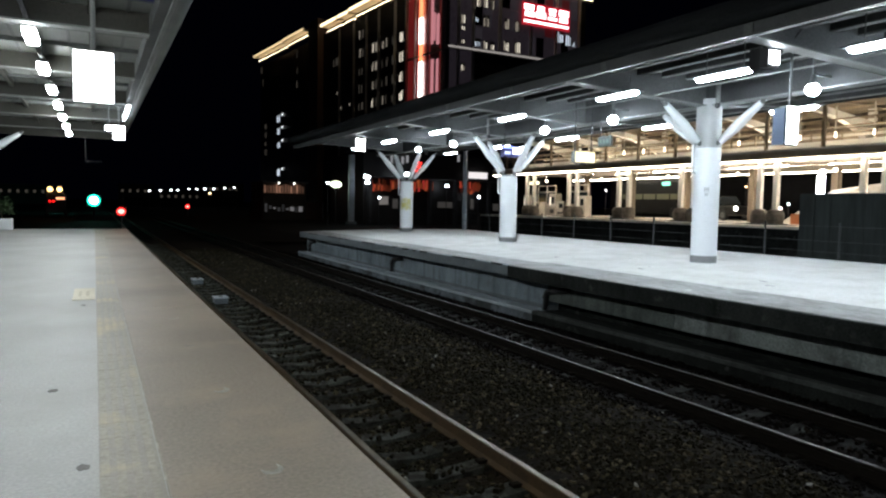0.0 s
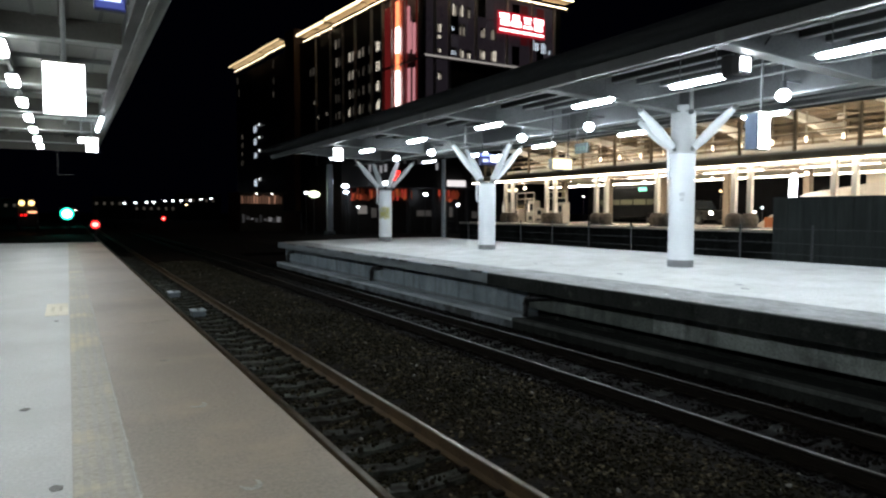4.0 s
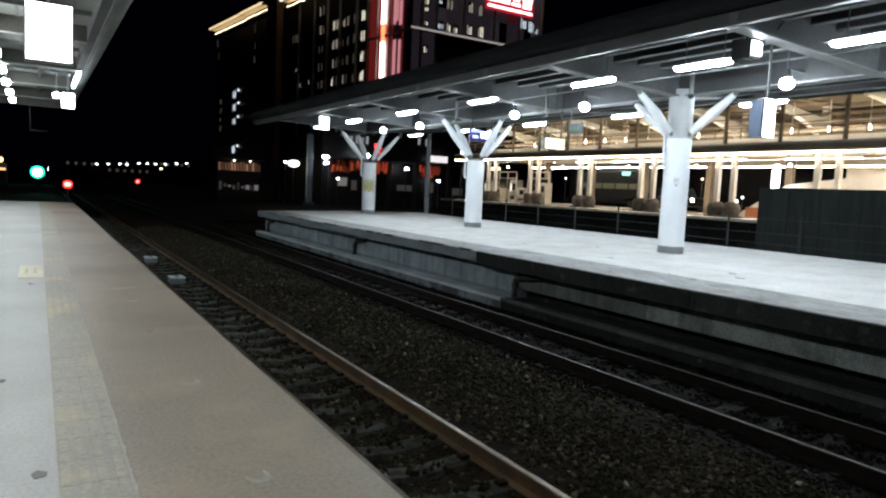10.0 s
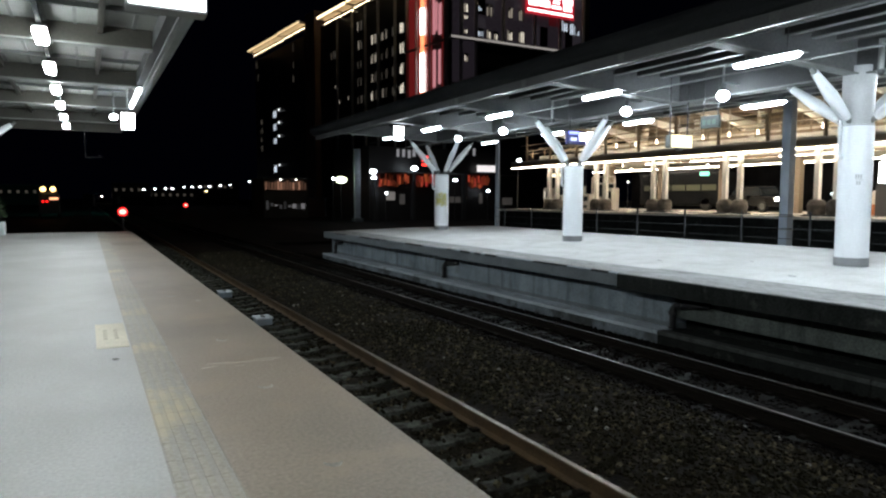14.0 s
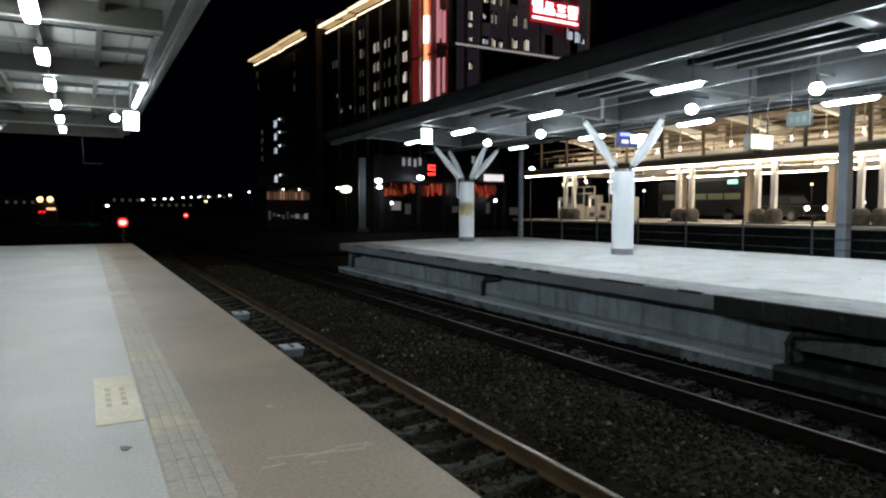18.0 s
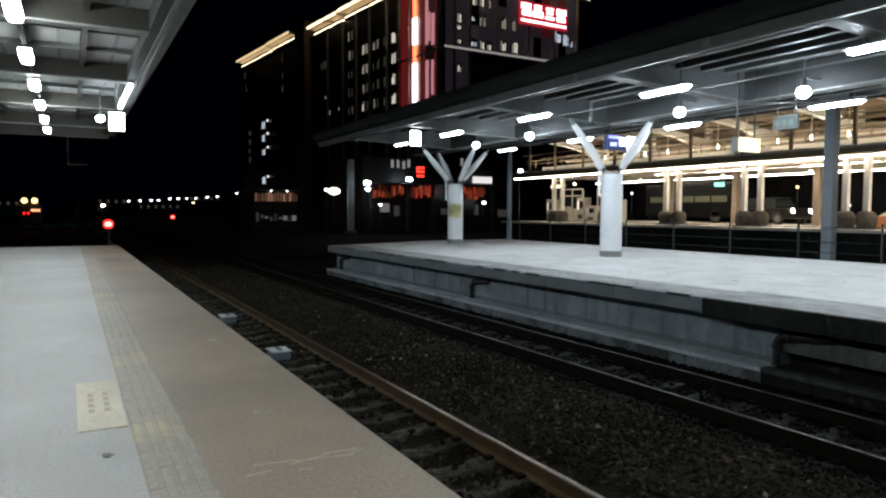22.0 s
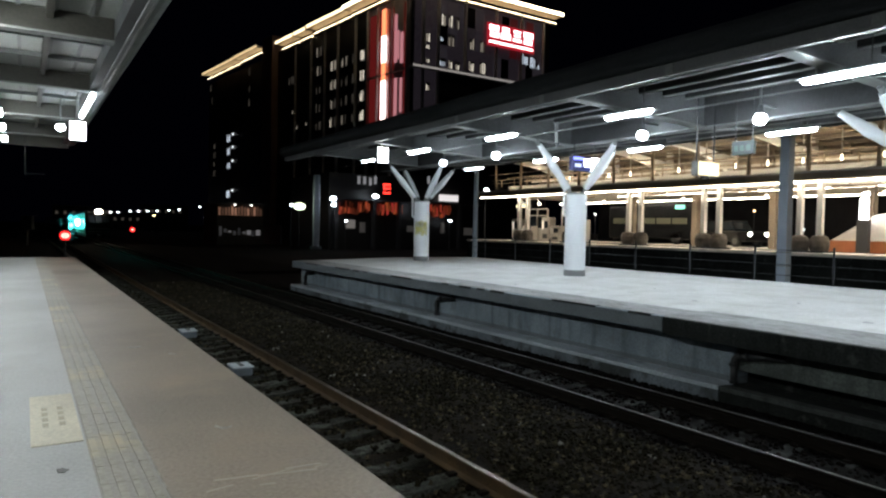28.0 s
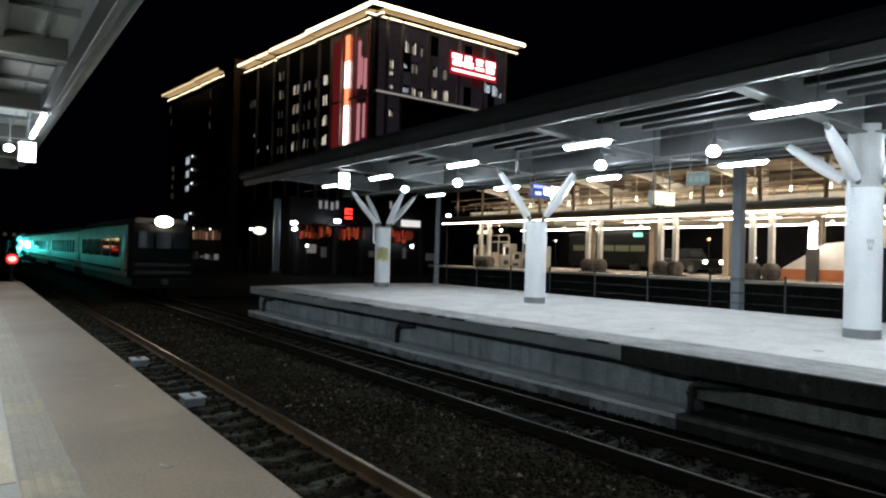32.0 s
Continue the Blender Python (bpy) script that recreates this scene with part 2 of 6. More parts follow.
# ---- mesh helpers ----


def bm_box(bm, x0, x1, y0, y1, z0, z1, bevel=0.0):
    r = bmesh.ops.create_cube(bm, size=1.0, matrix=Matrix.LocRotScale(((x0 + x1) / 2, (y0 + y1) / 2, (z0 + z1) / 2), None, (abs(x1 - x0), abs(y1 - y0), abs(z1 - z0))))
    if bevel:
        es = list({e for v in r["verts"] for e in v.link_edges})
        bmesh.ops.bevel(bm, geom=es, offset=bevel, segments=2, affect="EDGES", profile=0.6)
    return bm


def box(x0, x1, y0, y1, z0, z1, bevel=0.0):
    return bm_box(bmesh.new(), x0, x1, y0, y1, z0, z1, bevel)


def bm_rod(bm, a, b, r0, r1=None, seg=16, caps=True):
    a, b = Vector(a), Vector(b)
    q = (b - a).to_track_quat("Z", "Y").to_matrix().to_4x4()
    bmesh.ops.create_cone(bm, cap_ends=caps, segments=seg, radius1=r0, radius2=r0 if r1 is None else r1, depth=(b - a).length, matrix=Matrix.Translation((a + b) / 2) @ q)
    return bm


def rod(a, b, r0, r1=None, seg=16):
    return bm_rod(bmesh.new(), a, b, r0, r1, seg)


def ball(c, r, seg=16, scale=(1, 1, 1)):
    bm = bmesh.new()
    bmesh.ops.create_uvsphere(bm, u_segments=seg, v_segments=seg // 2, radius=r, matrix=Matrix.LocRotScale(c, None, scale))
    return bm


def sweep(profile, y0, y1, n=1, closed=True):
    """A profile of (x, z) drawn along y."""
    bm = bmesh.new()
    rings = [[bm.verts.new((x, y0 + (y1 - y0) * k / n, z)) for x, z in profile] for k in range(n + 1)]
    m = len(profile)
    for a, b in zip(rings, rings[1:]):
        for i in range(m if closed else m - 1):
            bm.faces.new((a[i], a[(i + 1) % m], b[(i + 1) % m], b[i]))
    if closed:
        bm.faces.new(rings[0])
        bm.faces.new(list(reversed(rings[-1])))
    bmesh.ops.recalc_face_normals(bm, faces=bm.faces)
    return bm


def mesh_of(name, bm, material, smooth=False):
    me = bpy.data.meshes.new(name)
    bm.to_mesh(me)
    bm.free()
    for m in material if isinstance(material, (list, tuple)) else [material]:
        me.materials.append(m)
    if smooth:
        for p in me.polygons:
            p.use_smooth = True
    return me


def thing(name, label, category, group="", kind="", at=(0, 0, 0)):
    ob = new(name)
    ob.location = at
    return tagged(ob, label, category, group, kind)


def part(name, bm, material, parent, label="", smooth=False):
    ob = new(name, mesh_of(name, bm, material, smooth))
    ob.parent = parent
    return tagged(ob, label)


def solid(name, bm, material, label, category, group="", kind="", at=(0, 0, 0), smooth=False):
    ob = new(name, mesh_of(name, bm, material, smooth))
    ob.location = at
    return tagged(ob, label, category, group, kind)


def shared(name, me, parent, at):
    ob = new(name, me)
    ob.parent = parent
    ob.location = at
    return ob


# ---- ground and tracks ----
RAIL_Z = -0.913
bm = bmesh.new()
bmesh.ops.create_grid(bm, x_segments=8, y_segments=8, size=1500, matrix=Matrix.Translation((0, 700, -1.3)))
solid("ground", bm, M_GROUND, "dark bare ground of the railway yard at night", "ground", kind="structure")


def bed_z(x):
    pts = [(0, -1.2), (1.9, -1.16), (2.2, -1.08), (2.7, -1.0), (4.5, -1.0), (4.9, -1.1), (6.2, -1.12), (6.7, -1.12), (8, -1.14)]
    return float(np.interp(x, [p[0] for p in pts], [p[1] for p in pts]))


def ballast_bed(xa, xb, nx):
    ny = 260
    bm = bmesh.new()
    rows = []
    for j in range(ny + 1):
        s = j / ny
        y = -6 + 61 * s
        rows.append([])
        for i in range(nx + 1):
            x = xa + (xb - xa) * i / nx
            z = bed_z(x) + 0.03 * noise.noise((x * 0.8, y * 0.8, 0)) + 0.03 * noise.noise((x * 5, y * 5, 3))
            rows[-1].append(bm.verts.new((x, y, z)))
    for a, b in zip(rows, rows[1:]):
        for i in range(nx):
            bm.faces.new((a[i], a[i + 1], b[i + 1], b[i]))
    return bm


# Dim light over the far lines is put into this darker ballast tone.
M_BALLAST_DARK = mat("shaded_ballast", (0.0045, 0.0036, 0.0028), 0.95, var=0.5, scale=12, fine=25, tint=(0.004, 0.0035, 0.003), bump=1.0, bump_scale=22, spec=0.06)
solid("ballast_bed", ballast_bed(4.4, 7.9, 30), M_BALLAST_DARK, "ballast along the far track, dim light in its black tone", "ballast", kind="structure", smooth=True)
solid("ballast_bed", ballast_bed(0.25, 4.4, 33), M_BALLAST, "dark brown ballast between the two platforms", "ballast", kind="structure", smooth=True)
solid("far_ballast", box(-3.5, 13, 55, 1150, -1.6, -1.12), M_BALLAST_DARK, "dark ballast of the lines beyond the platforms", "ballast", kind="structure")


def stones(xa, xb, count, seed, m, label):
    rng = random.Random(seed)
    base = [(-1, -1, -0.7), (1, -1, -0.7), (1, 1, -0.7), (-1, 1, -0.7), (-0.7, -0.8, 0.7), (0.8, -0.7, 0.6), (0.7, 0.7, 0.8), (-0.8, 0.7, 0.6)]
    quads = [(0, 3, 2, 1), (4, 5, 6, 7), (0, 1, 5, 4), (1, 2, 6, 5), (2, 3, 7, 6), (3, 0, 4, 7)]
    vs, fs = [], []
    for n in range(count):
        y = 13.2 + 34 * rng.random() ** 1.7
        x = xa + (xb - xa) * rng.random()
        r = rng.uniform(0.012, 0.03)
        m3 = Euler((rng.uniform(0, 6), rng.uniform(0, 6), rng.uniform(0, 6))).to_matrix()
        on_sleeper = abs((y - 8.0 + 0.3) % 0.6 - 0.3) < 0.11 and (abs(x - 1.503) < 0.98 or abs(x - 5.599) < 0.98)
        if on_sleeper and rng.random() < 0.86:
            continue
        c = Vector((x, y, RAIL_Z - 0.17 if on_sleeper else bed_z(x) + rng.uniform(-0.012, 0.012)))
        k = len(vs)
        for q in base:
            vs.append(c + m3 @ (Vector(q) * r * rng.uniform(0.7, 1.25)))
        fs += [tuple(k + i for i in q) for q in quads]
    me = bpy.data.meshes.new("ballast_stones")
    me.from_pydata(vs, [], fs)
    me.materials.append(m)
    return tagged(new("ballast_stones", me), label, "ballast", kind="stuff")


# Stones darkened like the bed below, for the same falloff of light.
M_STONE_DARK = mat("shaded_stone", (0.0058, 0.0045, 0.0034), 0.9, var=0.3, scale=25, fine=60, tint=(0.0048, 0.0036, 0.0028), spec=0.06)
island_vary(M_STONE_DARK, 0.8, 3.2)
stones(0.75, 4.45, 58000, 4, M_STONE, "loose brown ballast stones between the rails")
M_STONE_PALE = mat("pale_stone", (0.2, 0.19, 0.17), 0.85, var=0.3, scale=25, fine=60)
stones(0.9, 4.8, 260, 8, M_STONE_PALE, "scattered pale stones in the ballast")
stones(4.35, 7.4, 26000, 5, M_STONE_DARK, "loose ballast stones along the far track, dim light in their black tone")


def rail_profile(x):
    h = [(-0.036, 0), (0.036, 0), (0.036, -0.035), (0.009, -0.05), (0.009, -0.13), (0.066, -0.148), (0.066, -0.16), (-0.066, -0.16), (-0.066, -0.148), (-0.009, -0.13), (-0.009, -0.05), (-0.036, -0.035)]
    return [(x + a, RAIL_Z - 0.003 + b) for a, b in h]


M_SLEEPER_DARK = mat("darker_sleeper", (0.045, 0.047, 0.042), 0.85, var=0.5, scale=12, fine=40, bump=0.4, rnd=0.5, spec=0.06, blot=(0.008, 0.007, 0.006), blot_scale=5.0, blot_lo=0.4, blot_hi=0.54)


def sleeper_mesh(m):
    bm = bmesh.new()
    prof = [(-0.13, -0.2), (0.13, -0.2), (0.11, 0.0), (-0.11, 0.0)]
    ring = []
    for x, dz in ((-1.0, 0), (-0.45, 0.0), (0, -0.045), (0.45, 0.0), (1.0, 0)):
        ring.append([bm.verts.new((x, a, b + (dz if b == 0 else 0))) for a, b in prof])
    for a, b in zip(ring, ring[1:]):
        for i in range(4):
            bm.faces.new((a[i], a[(i + 1) % 4], b[(i + 1) % 4], b[i]))
    bm.faces.new(ring[0])
    bm.faces.new(ring[-1])
    bmesh.ops.recalc_face_normals(bm, faces=bm.faces)
    return mesh_of("sleeper", bm, m)


ME_SLEEPERS = [sleeper_mesh(M_SLEEPER), sleeper_mesh(M_SLEEPER_DARK)]
ME_CLIP = mesh_of("rail_clip", box(-0.05, 0.05, -0.045, 0.045, 0, 0.035, 0.012), M_RAIL)


def track(name, cx, label):
    t = thing(name, label, "railway track", kind="structure")
    for x in (cx - 0.565, cx + 0.565):
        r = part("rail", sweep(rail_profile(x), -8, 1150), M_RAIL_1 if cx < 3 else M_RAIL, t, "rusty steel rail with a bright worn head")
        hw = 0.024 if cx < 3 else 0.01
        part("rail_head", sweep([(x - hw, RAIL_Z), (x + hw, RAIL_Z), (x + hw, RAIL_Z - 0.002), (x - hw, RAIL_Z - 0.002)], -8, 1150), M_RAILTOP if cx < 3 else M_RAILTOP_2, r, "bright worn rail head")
    rng = random.Random(int(cx * 10))
    y = 8.0
    while y < 58:
        s = shared("sleeper", ME_SLEEPERS[cx > 3], t, (cx, y + rng.uniform(-0.03, 0.03), RAIL_Z - 0.163 + rng.uniform(-0.012, 0.004)))
        s.rotation_euler = (0, rng.uniform(-0.006, 0.006), rng.uniform(-0.02, 0.02))
        if y < 34:
            for dx in (-0.565 - 0.1, -0.565 + 0.1, 0.565 - 0.1, 0.565 + 0.1):
                shared("rail_clip", ME_CLIP, s, (dx, 0, 0.0))
        y += 0.6
    return t


track("track_1", 1.503, "railway track with rusty rails on concrete sleepers in dark ballast")
track("track_2", 5.599, "railway track with rusty rails on ballast beside the far platform")


def equipment_box(y):
    t = thing("trackside_box", "pale grey metal trackside box beside the rail", "junction box", group="boxes beside the rail", at=(1.36, y, -1.07))
    part("body", box(-0.15, 0.15, -0.2, 0.2, 0, 0.13, 0.02), mat("box_paint", (0.2, 0.23, 0.26), 0.6, var=0.4), t)
    part("lid", box(-0.17, 0.17, -0.22, 0.22, 0.132, 0.155, 0.01), mat("box_lid_paint", (0.46, 0.5, 0.54), 0.55, var=0.3), t)
    part("latch", box(-0.03, 0.03, -0.12, 0.12, 0.157, 0.172, 0.004), M_DARK, t, "dark latch bar")
    return t


equipment_box(29.1)
equipment_box(33.3)

# ---- near platform ----
pl = thing("platform_1", "grey and brown paved station platform with a worn yellow guide strip", "platform", kind="structure")
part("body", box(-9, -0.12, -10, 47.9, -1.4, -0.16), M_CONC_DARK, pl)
part("inner_paving", box(-9, -1.04, -10, 48, -0.16, 0.0, 0.01), M_PLAT_IN, pl, "grey smooth concrete paving")
ME_EDGE = mesh_of("edge_slab", box(-1.034, 0.0, 0.0, 3.1995, -0.16, 0.0, 0.001), M_PLAT_OUT)
y = -9.6
while y < 47.5:
    shared("edge_slab", ME_EDGE, pl, (0, y, 0))
    y += 3.2

M_TACT_TILE = mat("worn_tactile_tile", (0.385, 0.36, 0.322), 0.6, var=0.2, scale=3, fine=40, tint=(0.355, 0.325, 0.285), bump=0.1, rnd=0.06, blot=(0.42, 0.37, 0.27), blot_scale=0.9, blot_lo=0.53, blot_hi=0.62)
tb_ = box(-1.345, -1.05, 0.001, 0.299, -0.03, 0.003)
for k in range(4):
    old = set(tb_.faces)
    bm_box(tb_, -1.335 + 0.075 * k, -1.295 + 0.075 * k, 0.003, 0.297, 0.003, 0.008)
    for f in set(tb_.faces) - old:
        f.material_index = 1
ME_TACT = mesh_of("tactile_tile", tb_, [M_TACT_TILE, M_TACT])
for k in range(118):
    shared("tactile_tile", ME_TACT, pl, (0, 12.6 + 0.3 * k, 0.0))
part("joint_strip", box(-1.046, -1.036, -10, 48, -0.05, 0.002), M_SCUFF, pl, "pale filled joint")


def floor_notice(x0, x1, y0, y1):
    t = thing("floor_notice", "pale yellow notice plate with worn print on the platform floor", "notice", at=((x0 + x1) / 2, y0, 0))
    w, l = (x1 - x0) / 2, y1 - y0
    part("plate", box(-w, w, 0, l, 0, 0.006), M_TILE, t)
    for x in (-0.055, 0.045):
        for k in range(4):
            part("print", box(x - 0.018, x + 0.02, 0.42 + 0.15 * k, 0.52 + 0.15 * k, 0.0062, 0.0072), M_MARK, t, "worn dark print")


floor_notice(-1.645, -1.357, 22.77, 24.14)
rng = random.Random(11)
M_STREAK = mat("pale_scratch", (0.52, 0.47, 0.4), 0.6, var=0.08, scale=30, fine=90)
M_STAIN = mat("dark_floor_stain", (0.19, 0.18, 0.165), 0.6, var=0.3)


def blotch(name, x, y, rx, ry, m, label, cat):
    bm = bmesh.new()
    n = 14
    ring = [bm.verts.new((x + rx * math.cos(6.283 * i / n) * rng.uniform(0.6, 1.1), y + ry * math.sin(6.283 * i / n) * rng.uniform(0.6, 1.1), 0.0035)) for i in range(n)]
    low = [bm.verts.new((v.co.x, v.co.y, -0.001)) for v in ring]
    bm.faces.new(ring)
    for i in range(n):
        bm.faces.new((ring[i], low[i], low[(i + 1) % n], ring[(i + 1) % n]))
    solid(name, bm, m, label, cat, group=cat + "s on the platform")


def crescent(x, y, r, a0, a1):
    bm = bmesh.new()
    n = 16
    up = []
    for k in range(n + 1):
        q = a0 + (a1 - a0) * k / n
        w = 0.018 * math.sin(math.pi * k / n) * rng.uniform(0.6, 1.2) + 0.003
        up.append([bm.verts.new((x + (r + s * w) * math.cos(q), y + (r + s * w) * 1.25 * math.sin(q), z)) for s, z in ((-1, 0.0035), (1, 0.0035), (1, -0.001), (-1, -0.001))])
    for p, q in zip(up, up[1:]):
        for i in range(4):
            bm.faces.new((p[i], p[(i + 1) % 4], q[(i + 1) % 4], q[i]))
    bmesh.ops.recalc_face_normals(bm, faces=bm.faces)
    solid("paint_scuff", bm, M_RING, "worn crescent of white paint on the platform paving", "scuff", group="scuffs on the platform")


M_RING = mat("worn_white_paint", (0.56, 0.54, 0.5), 0.6, var=0.45, scale=30, fine=90)
for x, y in ((-0.513, 20.79), (-0.534, 19.12), (-0.522, 17.34), (-0.527, 15.67), (-0.5, 22.7), (-0.3, 25.6), (-0.62, 26.2)):
    q = rng.uniform(2.4, 3.6)
    crescent(x, y, 0.05, q, q + rng.uniform(2.4, 4.2))
for k in range(8):
    l, w = rng.uniform(0.04, 0.13), rng.uniform(0.004, 0.009)
    s = solid("paint_scuff", box(-l, l, -w, w, -0.001, 0.0025), M_STREAK, "thin pale scratch across the platform paving", "scuff", group="scuffs on the platform", at=(rng.uniform(-0.9, -0.14), 21.6 + rng.uniform(-0.1, 0.1), 0))
    s.rotation_euler = (0, 0, rng.uniform(-0.25, 0.25))
for x, y in ((-1.64, 17.8), (-1.42, 16.1), (-1.5, 22.25), (-1.75, 15.3), (-2.4, 21.0)):
    blotch("floor_stain", x, y, 0.035, 0.05, M_STAIN, "small dark stain on grey platform paving", "stain")

# ---- far platform ----
pr = thing("platform_2", "pale paved island platform with a stained concrete edge", "platform", kind="structure")
PY1 = 43.6
# Edge grime, with part of the light falloff mixed into the darker tone.
M_PLAT_EDGE = mat("grimy_dim_edge_paving", (0.34, 0.337, 0.327), 0.78, var=0.35, scale=6, fine=16, tint=(0.25, 0.247, 0.238), bump=0.5, bump_scale=24, blot=(0.13, 0.128, 0.12), blot_scale=3.2, blot_lo=0.46, blot_hi=0.7, stretch=(1.6, 0.6, 1.0))
part("edge_paving", sweep([(7.428, 0.038), (8.3, 0.0596), (8.3, -0.08), (7.428, -0.08)], 25.44, PY1), M_PLAT_EDGE, pr, "grimy speckled edge paving, dimmer light in its tone")
part("edge_paving", sweep([(7.335, 0.034), (8.5, 0.0633), (8.5, -0.02), (7.335, 0.022)], -12, 25.438), M_PLAT_EDGE, pr, "grimy speckled edge paving, dimmer light in its tone")
part("paving", sweep([(8.304, 0.0597), (11.75, 0.145), (15.9, 0.15), (15.9, 0.0), (8.304, -0.08)], 25.44, PY1), M_PLAT_R, pr)
part("paving", sweep([(8.504, 0.0634), (11.75, 0.145), (15.9, 0.15), (15.9, -0.04), (8.504, -0.04)], -12, 25.438), M_PLAT_R, pr)
M_CONC_MID = mat("dark_streaked_concrete", (0.075, 0.083, 0.078), 0.85, var=0.45, scale=5, fine=30, bump=0.35, streak=0.7)
M_CONC_W = mat("weathered_concrete", (0.29, 0.325, 0.315), 0.85, var=0.4, scale=5, fine=30, bump=0.35, streak=0.6, blot=(0.1, 0.105, 0.1), blot_scale=2.0, blot_lo=0.5, blot_hi=0.7)
M_CONC_G = mat("grimed_concrete", (0.13, 0.152, 0.142), 0.88, var=0.45, scale=5, fine=30, bump=0.35, streak=0.7, blot=(0.05, 0.056, 0.05), blot_scale=1.8, blot_lo=0.48, blot_hi=0.68)
M_COPING = mat("coping_concrete", (0.23, 0.263, 0.29), 0.8, var=0.25, scale=5, fine=35, bump=0.25, blot=(0.17, 0.19, 0.2), blot_scale=1.6, blot_lo=0.52, blot_hi=0.75)
M_LEDGE = mat("pale_ledge_concrete", (0.56, 0.625, 0.69), 0.75, var=0.3, scale=5, fine=30, bump=0.2, blot=(0.16, 0.175, 0.18), blot_scale=1.1, blot_lo=0.55, blot_hi=0.7)
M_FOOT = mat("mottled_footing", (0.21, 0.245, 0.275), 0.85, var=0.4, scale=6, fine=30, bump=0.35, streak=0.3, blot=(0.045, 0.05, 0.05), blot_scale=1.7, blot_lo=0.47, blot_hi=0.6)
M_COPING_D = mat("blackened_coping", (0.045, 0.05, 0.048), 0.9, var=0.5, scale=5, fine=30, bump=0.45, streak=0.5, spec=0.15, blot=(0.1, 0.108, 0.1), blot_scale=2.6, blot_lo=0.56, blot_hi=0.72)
M_BAND = mat("darkened_concrete_band", (0.19, 0.215, 0.235), 0.8, var=0.3, scale=5, fine=30, bump=0.25, streak=0.3)
for y0, y1, mw, mf, lab, zw, xg in ((24.3, PY1 - 0.1, M_CONC, M_FOOT, "streaked pale concrete wall", -0.79, 7.67), (20.6, 24.29, M_CONC_G, M_CONC_DARK, "greenish grimed concrete wall", -0.68, 7.95), (15.6, 20.59, M_CONC_W, M_CONC_DARK, "weathered concrete wall", -0.68, 7.95), (-12, 15.59, M_CONC_MID, M_CONC_DARK, "dark streaked concrete wall", -0.68, 7.95)):
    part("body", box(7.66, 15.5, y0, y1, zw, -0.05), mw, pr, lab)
    # Recess colour is darkened to stand for the groove's shade.
    part("recess", box(xg, 15.5, y0, y1, -1.4, zw - 0.001), M_BAND if y0 > 24 else M_CONC_DARK, pr, "recessed band under the wall, shade in its dark colour")
    part("ledge", box(7.22, xg - 0.002 if y0 > 24 else 7.42, y0, y1, -0.95, -0.88, 0.012), M_LEDGE if y0 > 24 else M_CONC_MID, pr, "pale concrete ledge" if y0 > 24 else "dark streaked concrete ledge")
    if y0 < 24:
        # Gully floor is black in place of the shade under the wall.
        part("gully", box(7.424, xg - 0.002, y0, y1, -0.95, -0.9), M_CONC_DARK, pr, "gully behind the ledge, shade in its black colour")
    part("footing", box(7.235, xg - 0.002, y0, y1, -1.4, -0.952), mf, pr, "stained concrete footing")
y = 25.45
while y < PY1 - 0.3:
    y1 = min(y + 2.025, PY1)
    part("coping", sweep([(7.32, -0.215), (7.32, 0.02), (7.335, 0.033), (7.41, 0.035), (7.42, 0.025), (7.42, -0.05), (8.0, -0.05), (8.0, -0.215)], y + 0.004, y1), M_COPING, pr, "pale concrete edge block")
    y += 2.03
y = 25.435
while y > -12:
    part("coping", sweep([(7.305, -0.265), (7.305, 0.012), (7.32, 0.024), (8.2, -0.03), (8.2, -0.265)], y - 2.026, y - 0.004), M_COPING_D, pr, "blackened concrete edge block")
    y -= 2.03
rng = random.Random(33)
M_FLECK = mat("pale_fleck", (0.75, 0.75, 0.72), 0.7, var=0.3)
for k in range(26):
    x, y = rng.uniform(7.45, 11.2), rng.uniform(15.5, 33)
    z = 0.035 + (x - 7.335) * 0.0251
    part("pale_fleck", box(x - rng.uniform(0.015, 0.05), x + 0.02, y - rng.uniform(0.02, 0.16), y + 0.02, z - 0.01, z + 0.004), M_FLECK if k % 3 else M_GREYBASE, pr, "pale fleck on the paving")
rng = random.Random(21)
y = 25.7
while y < 43.0:
    l = rng.choice((0.3, 0.5, 0.9, 1.2))
    part("open_joint", box(7.317, 7.355 + rng.uniform(0.05, 0.09), y, y + l, -0.012 + rng.uniform(0, 0.02), 0.0425), M_BLACK, pr, "dark open joint behind the coping")
    y += l + rng.choice((0.25, 0.5, 0.8, 1.6))


def drain_pipe(y):
    t = thing("drain_pipe", "black drain pipe bent down the platform wall", "pipe", group="drain pipes on the platform wall", at=(7.595, y, 0))
    bm = bmesh.new()
    line = [(0, -0.13, -0.88)] + [(0, -0.13 - 0.13 * (1 - math.cos(a)), -0.57 + 0.13 * math.sin(a)) for a in np.linspace(0, math.pi / 2, 7)] + [(0, -0.95, -0.36)]
    for p, q in zip(line, line[1:]):
        bm_rod(bm, p, q, 0.055, None, 14)
    part("pipe", bm, M_BLACK, t, smooth=True)
    part("collar", rod((0, -0.13, -0.62), (0, -0.13, -0.57), 0.075), M_BLACK, t, "thick joint collar")
    part("collar", rod((0, -0.3, -0.436), (0, -0.36, -0.429), 0.072), M_BLACK, t, "thick joint collar")
    part("shoe", rod((0, -0.13, -0.88), (0, -0.13, -0.84), 0.07), M_BLACK, t, "flared pipe end")


for y in (24.42, 33.2, 43.0):
    drain_pipe(y)

# ---- far platform canopy ----
M_SHAFT = mat("grey_white_paint", (0.5, 0.51, 0.51), 0.5, var=0.2)
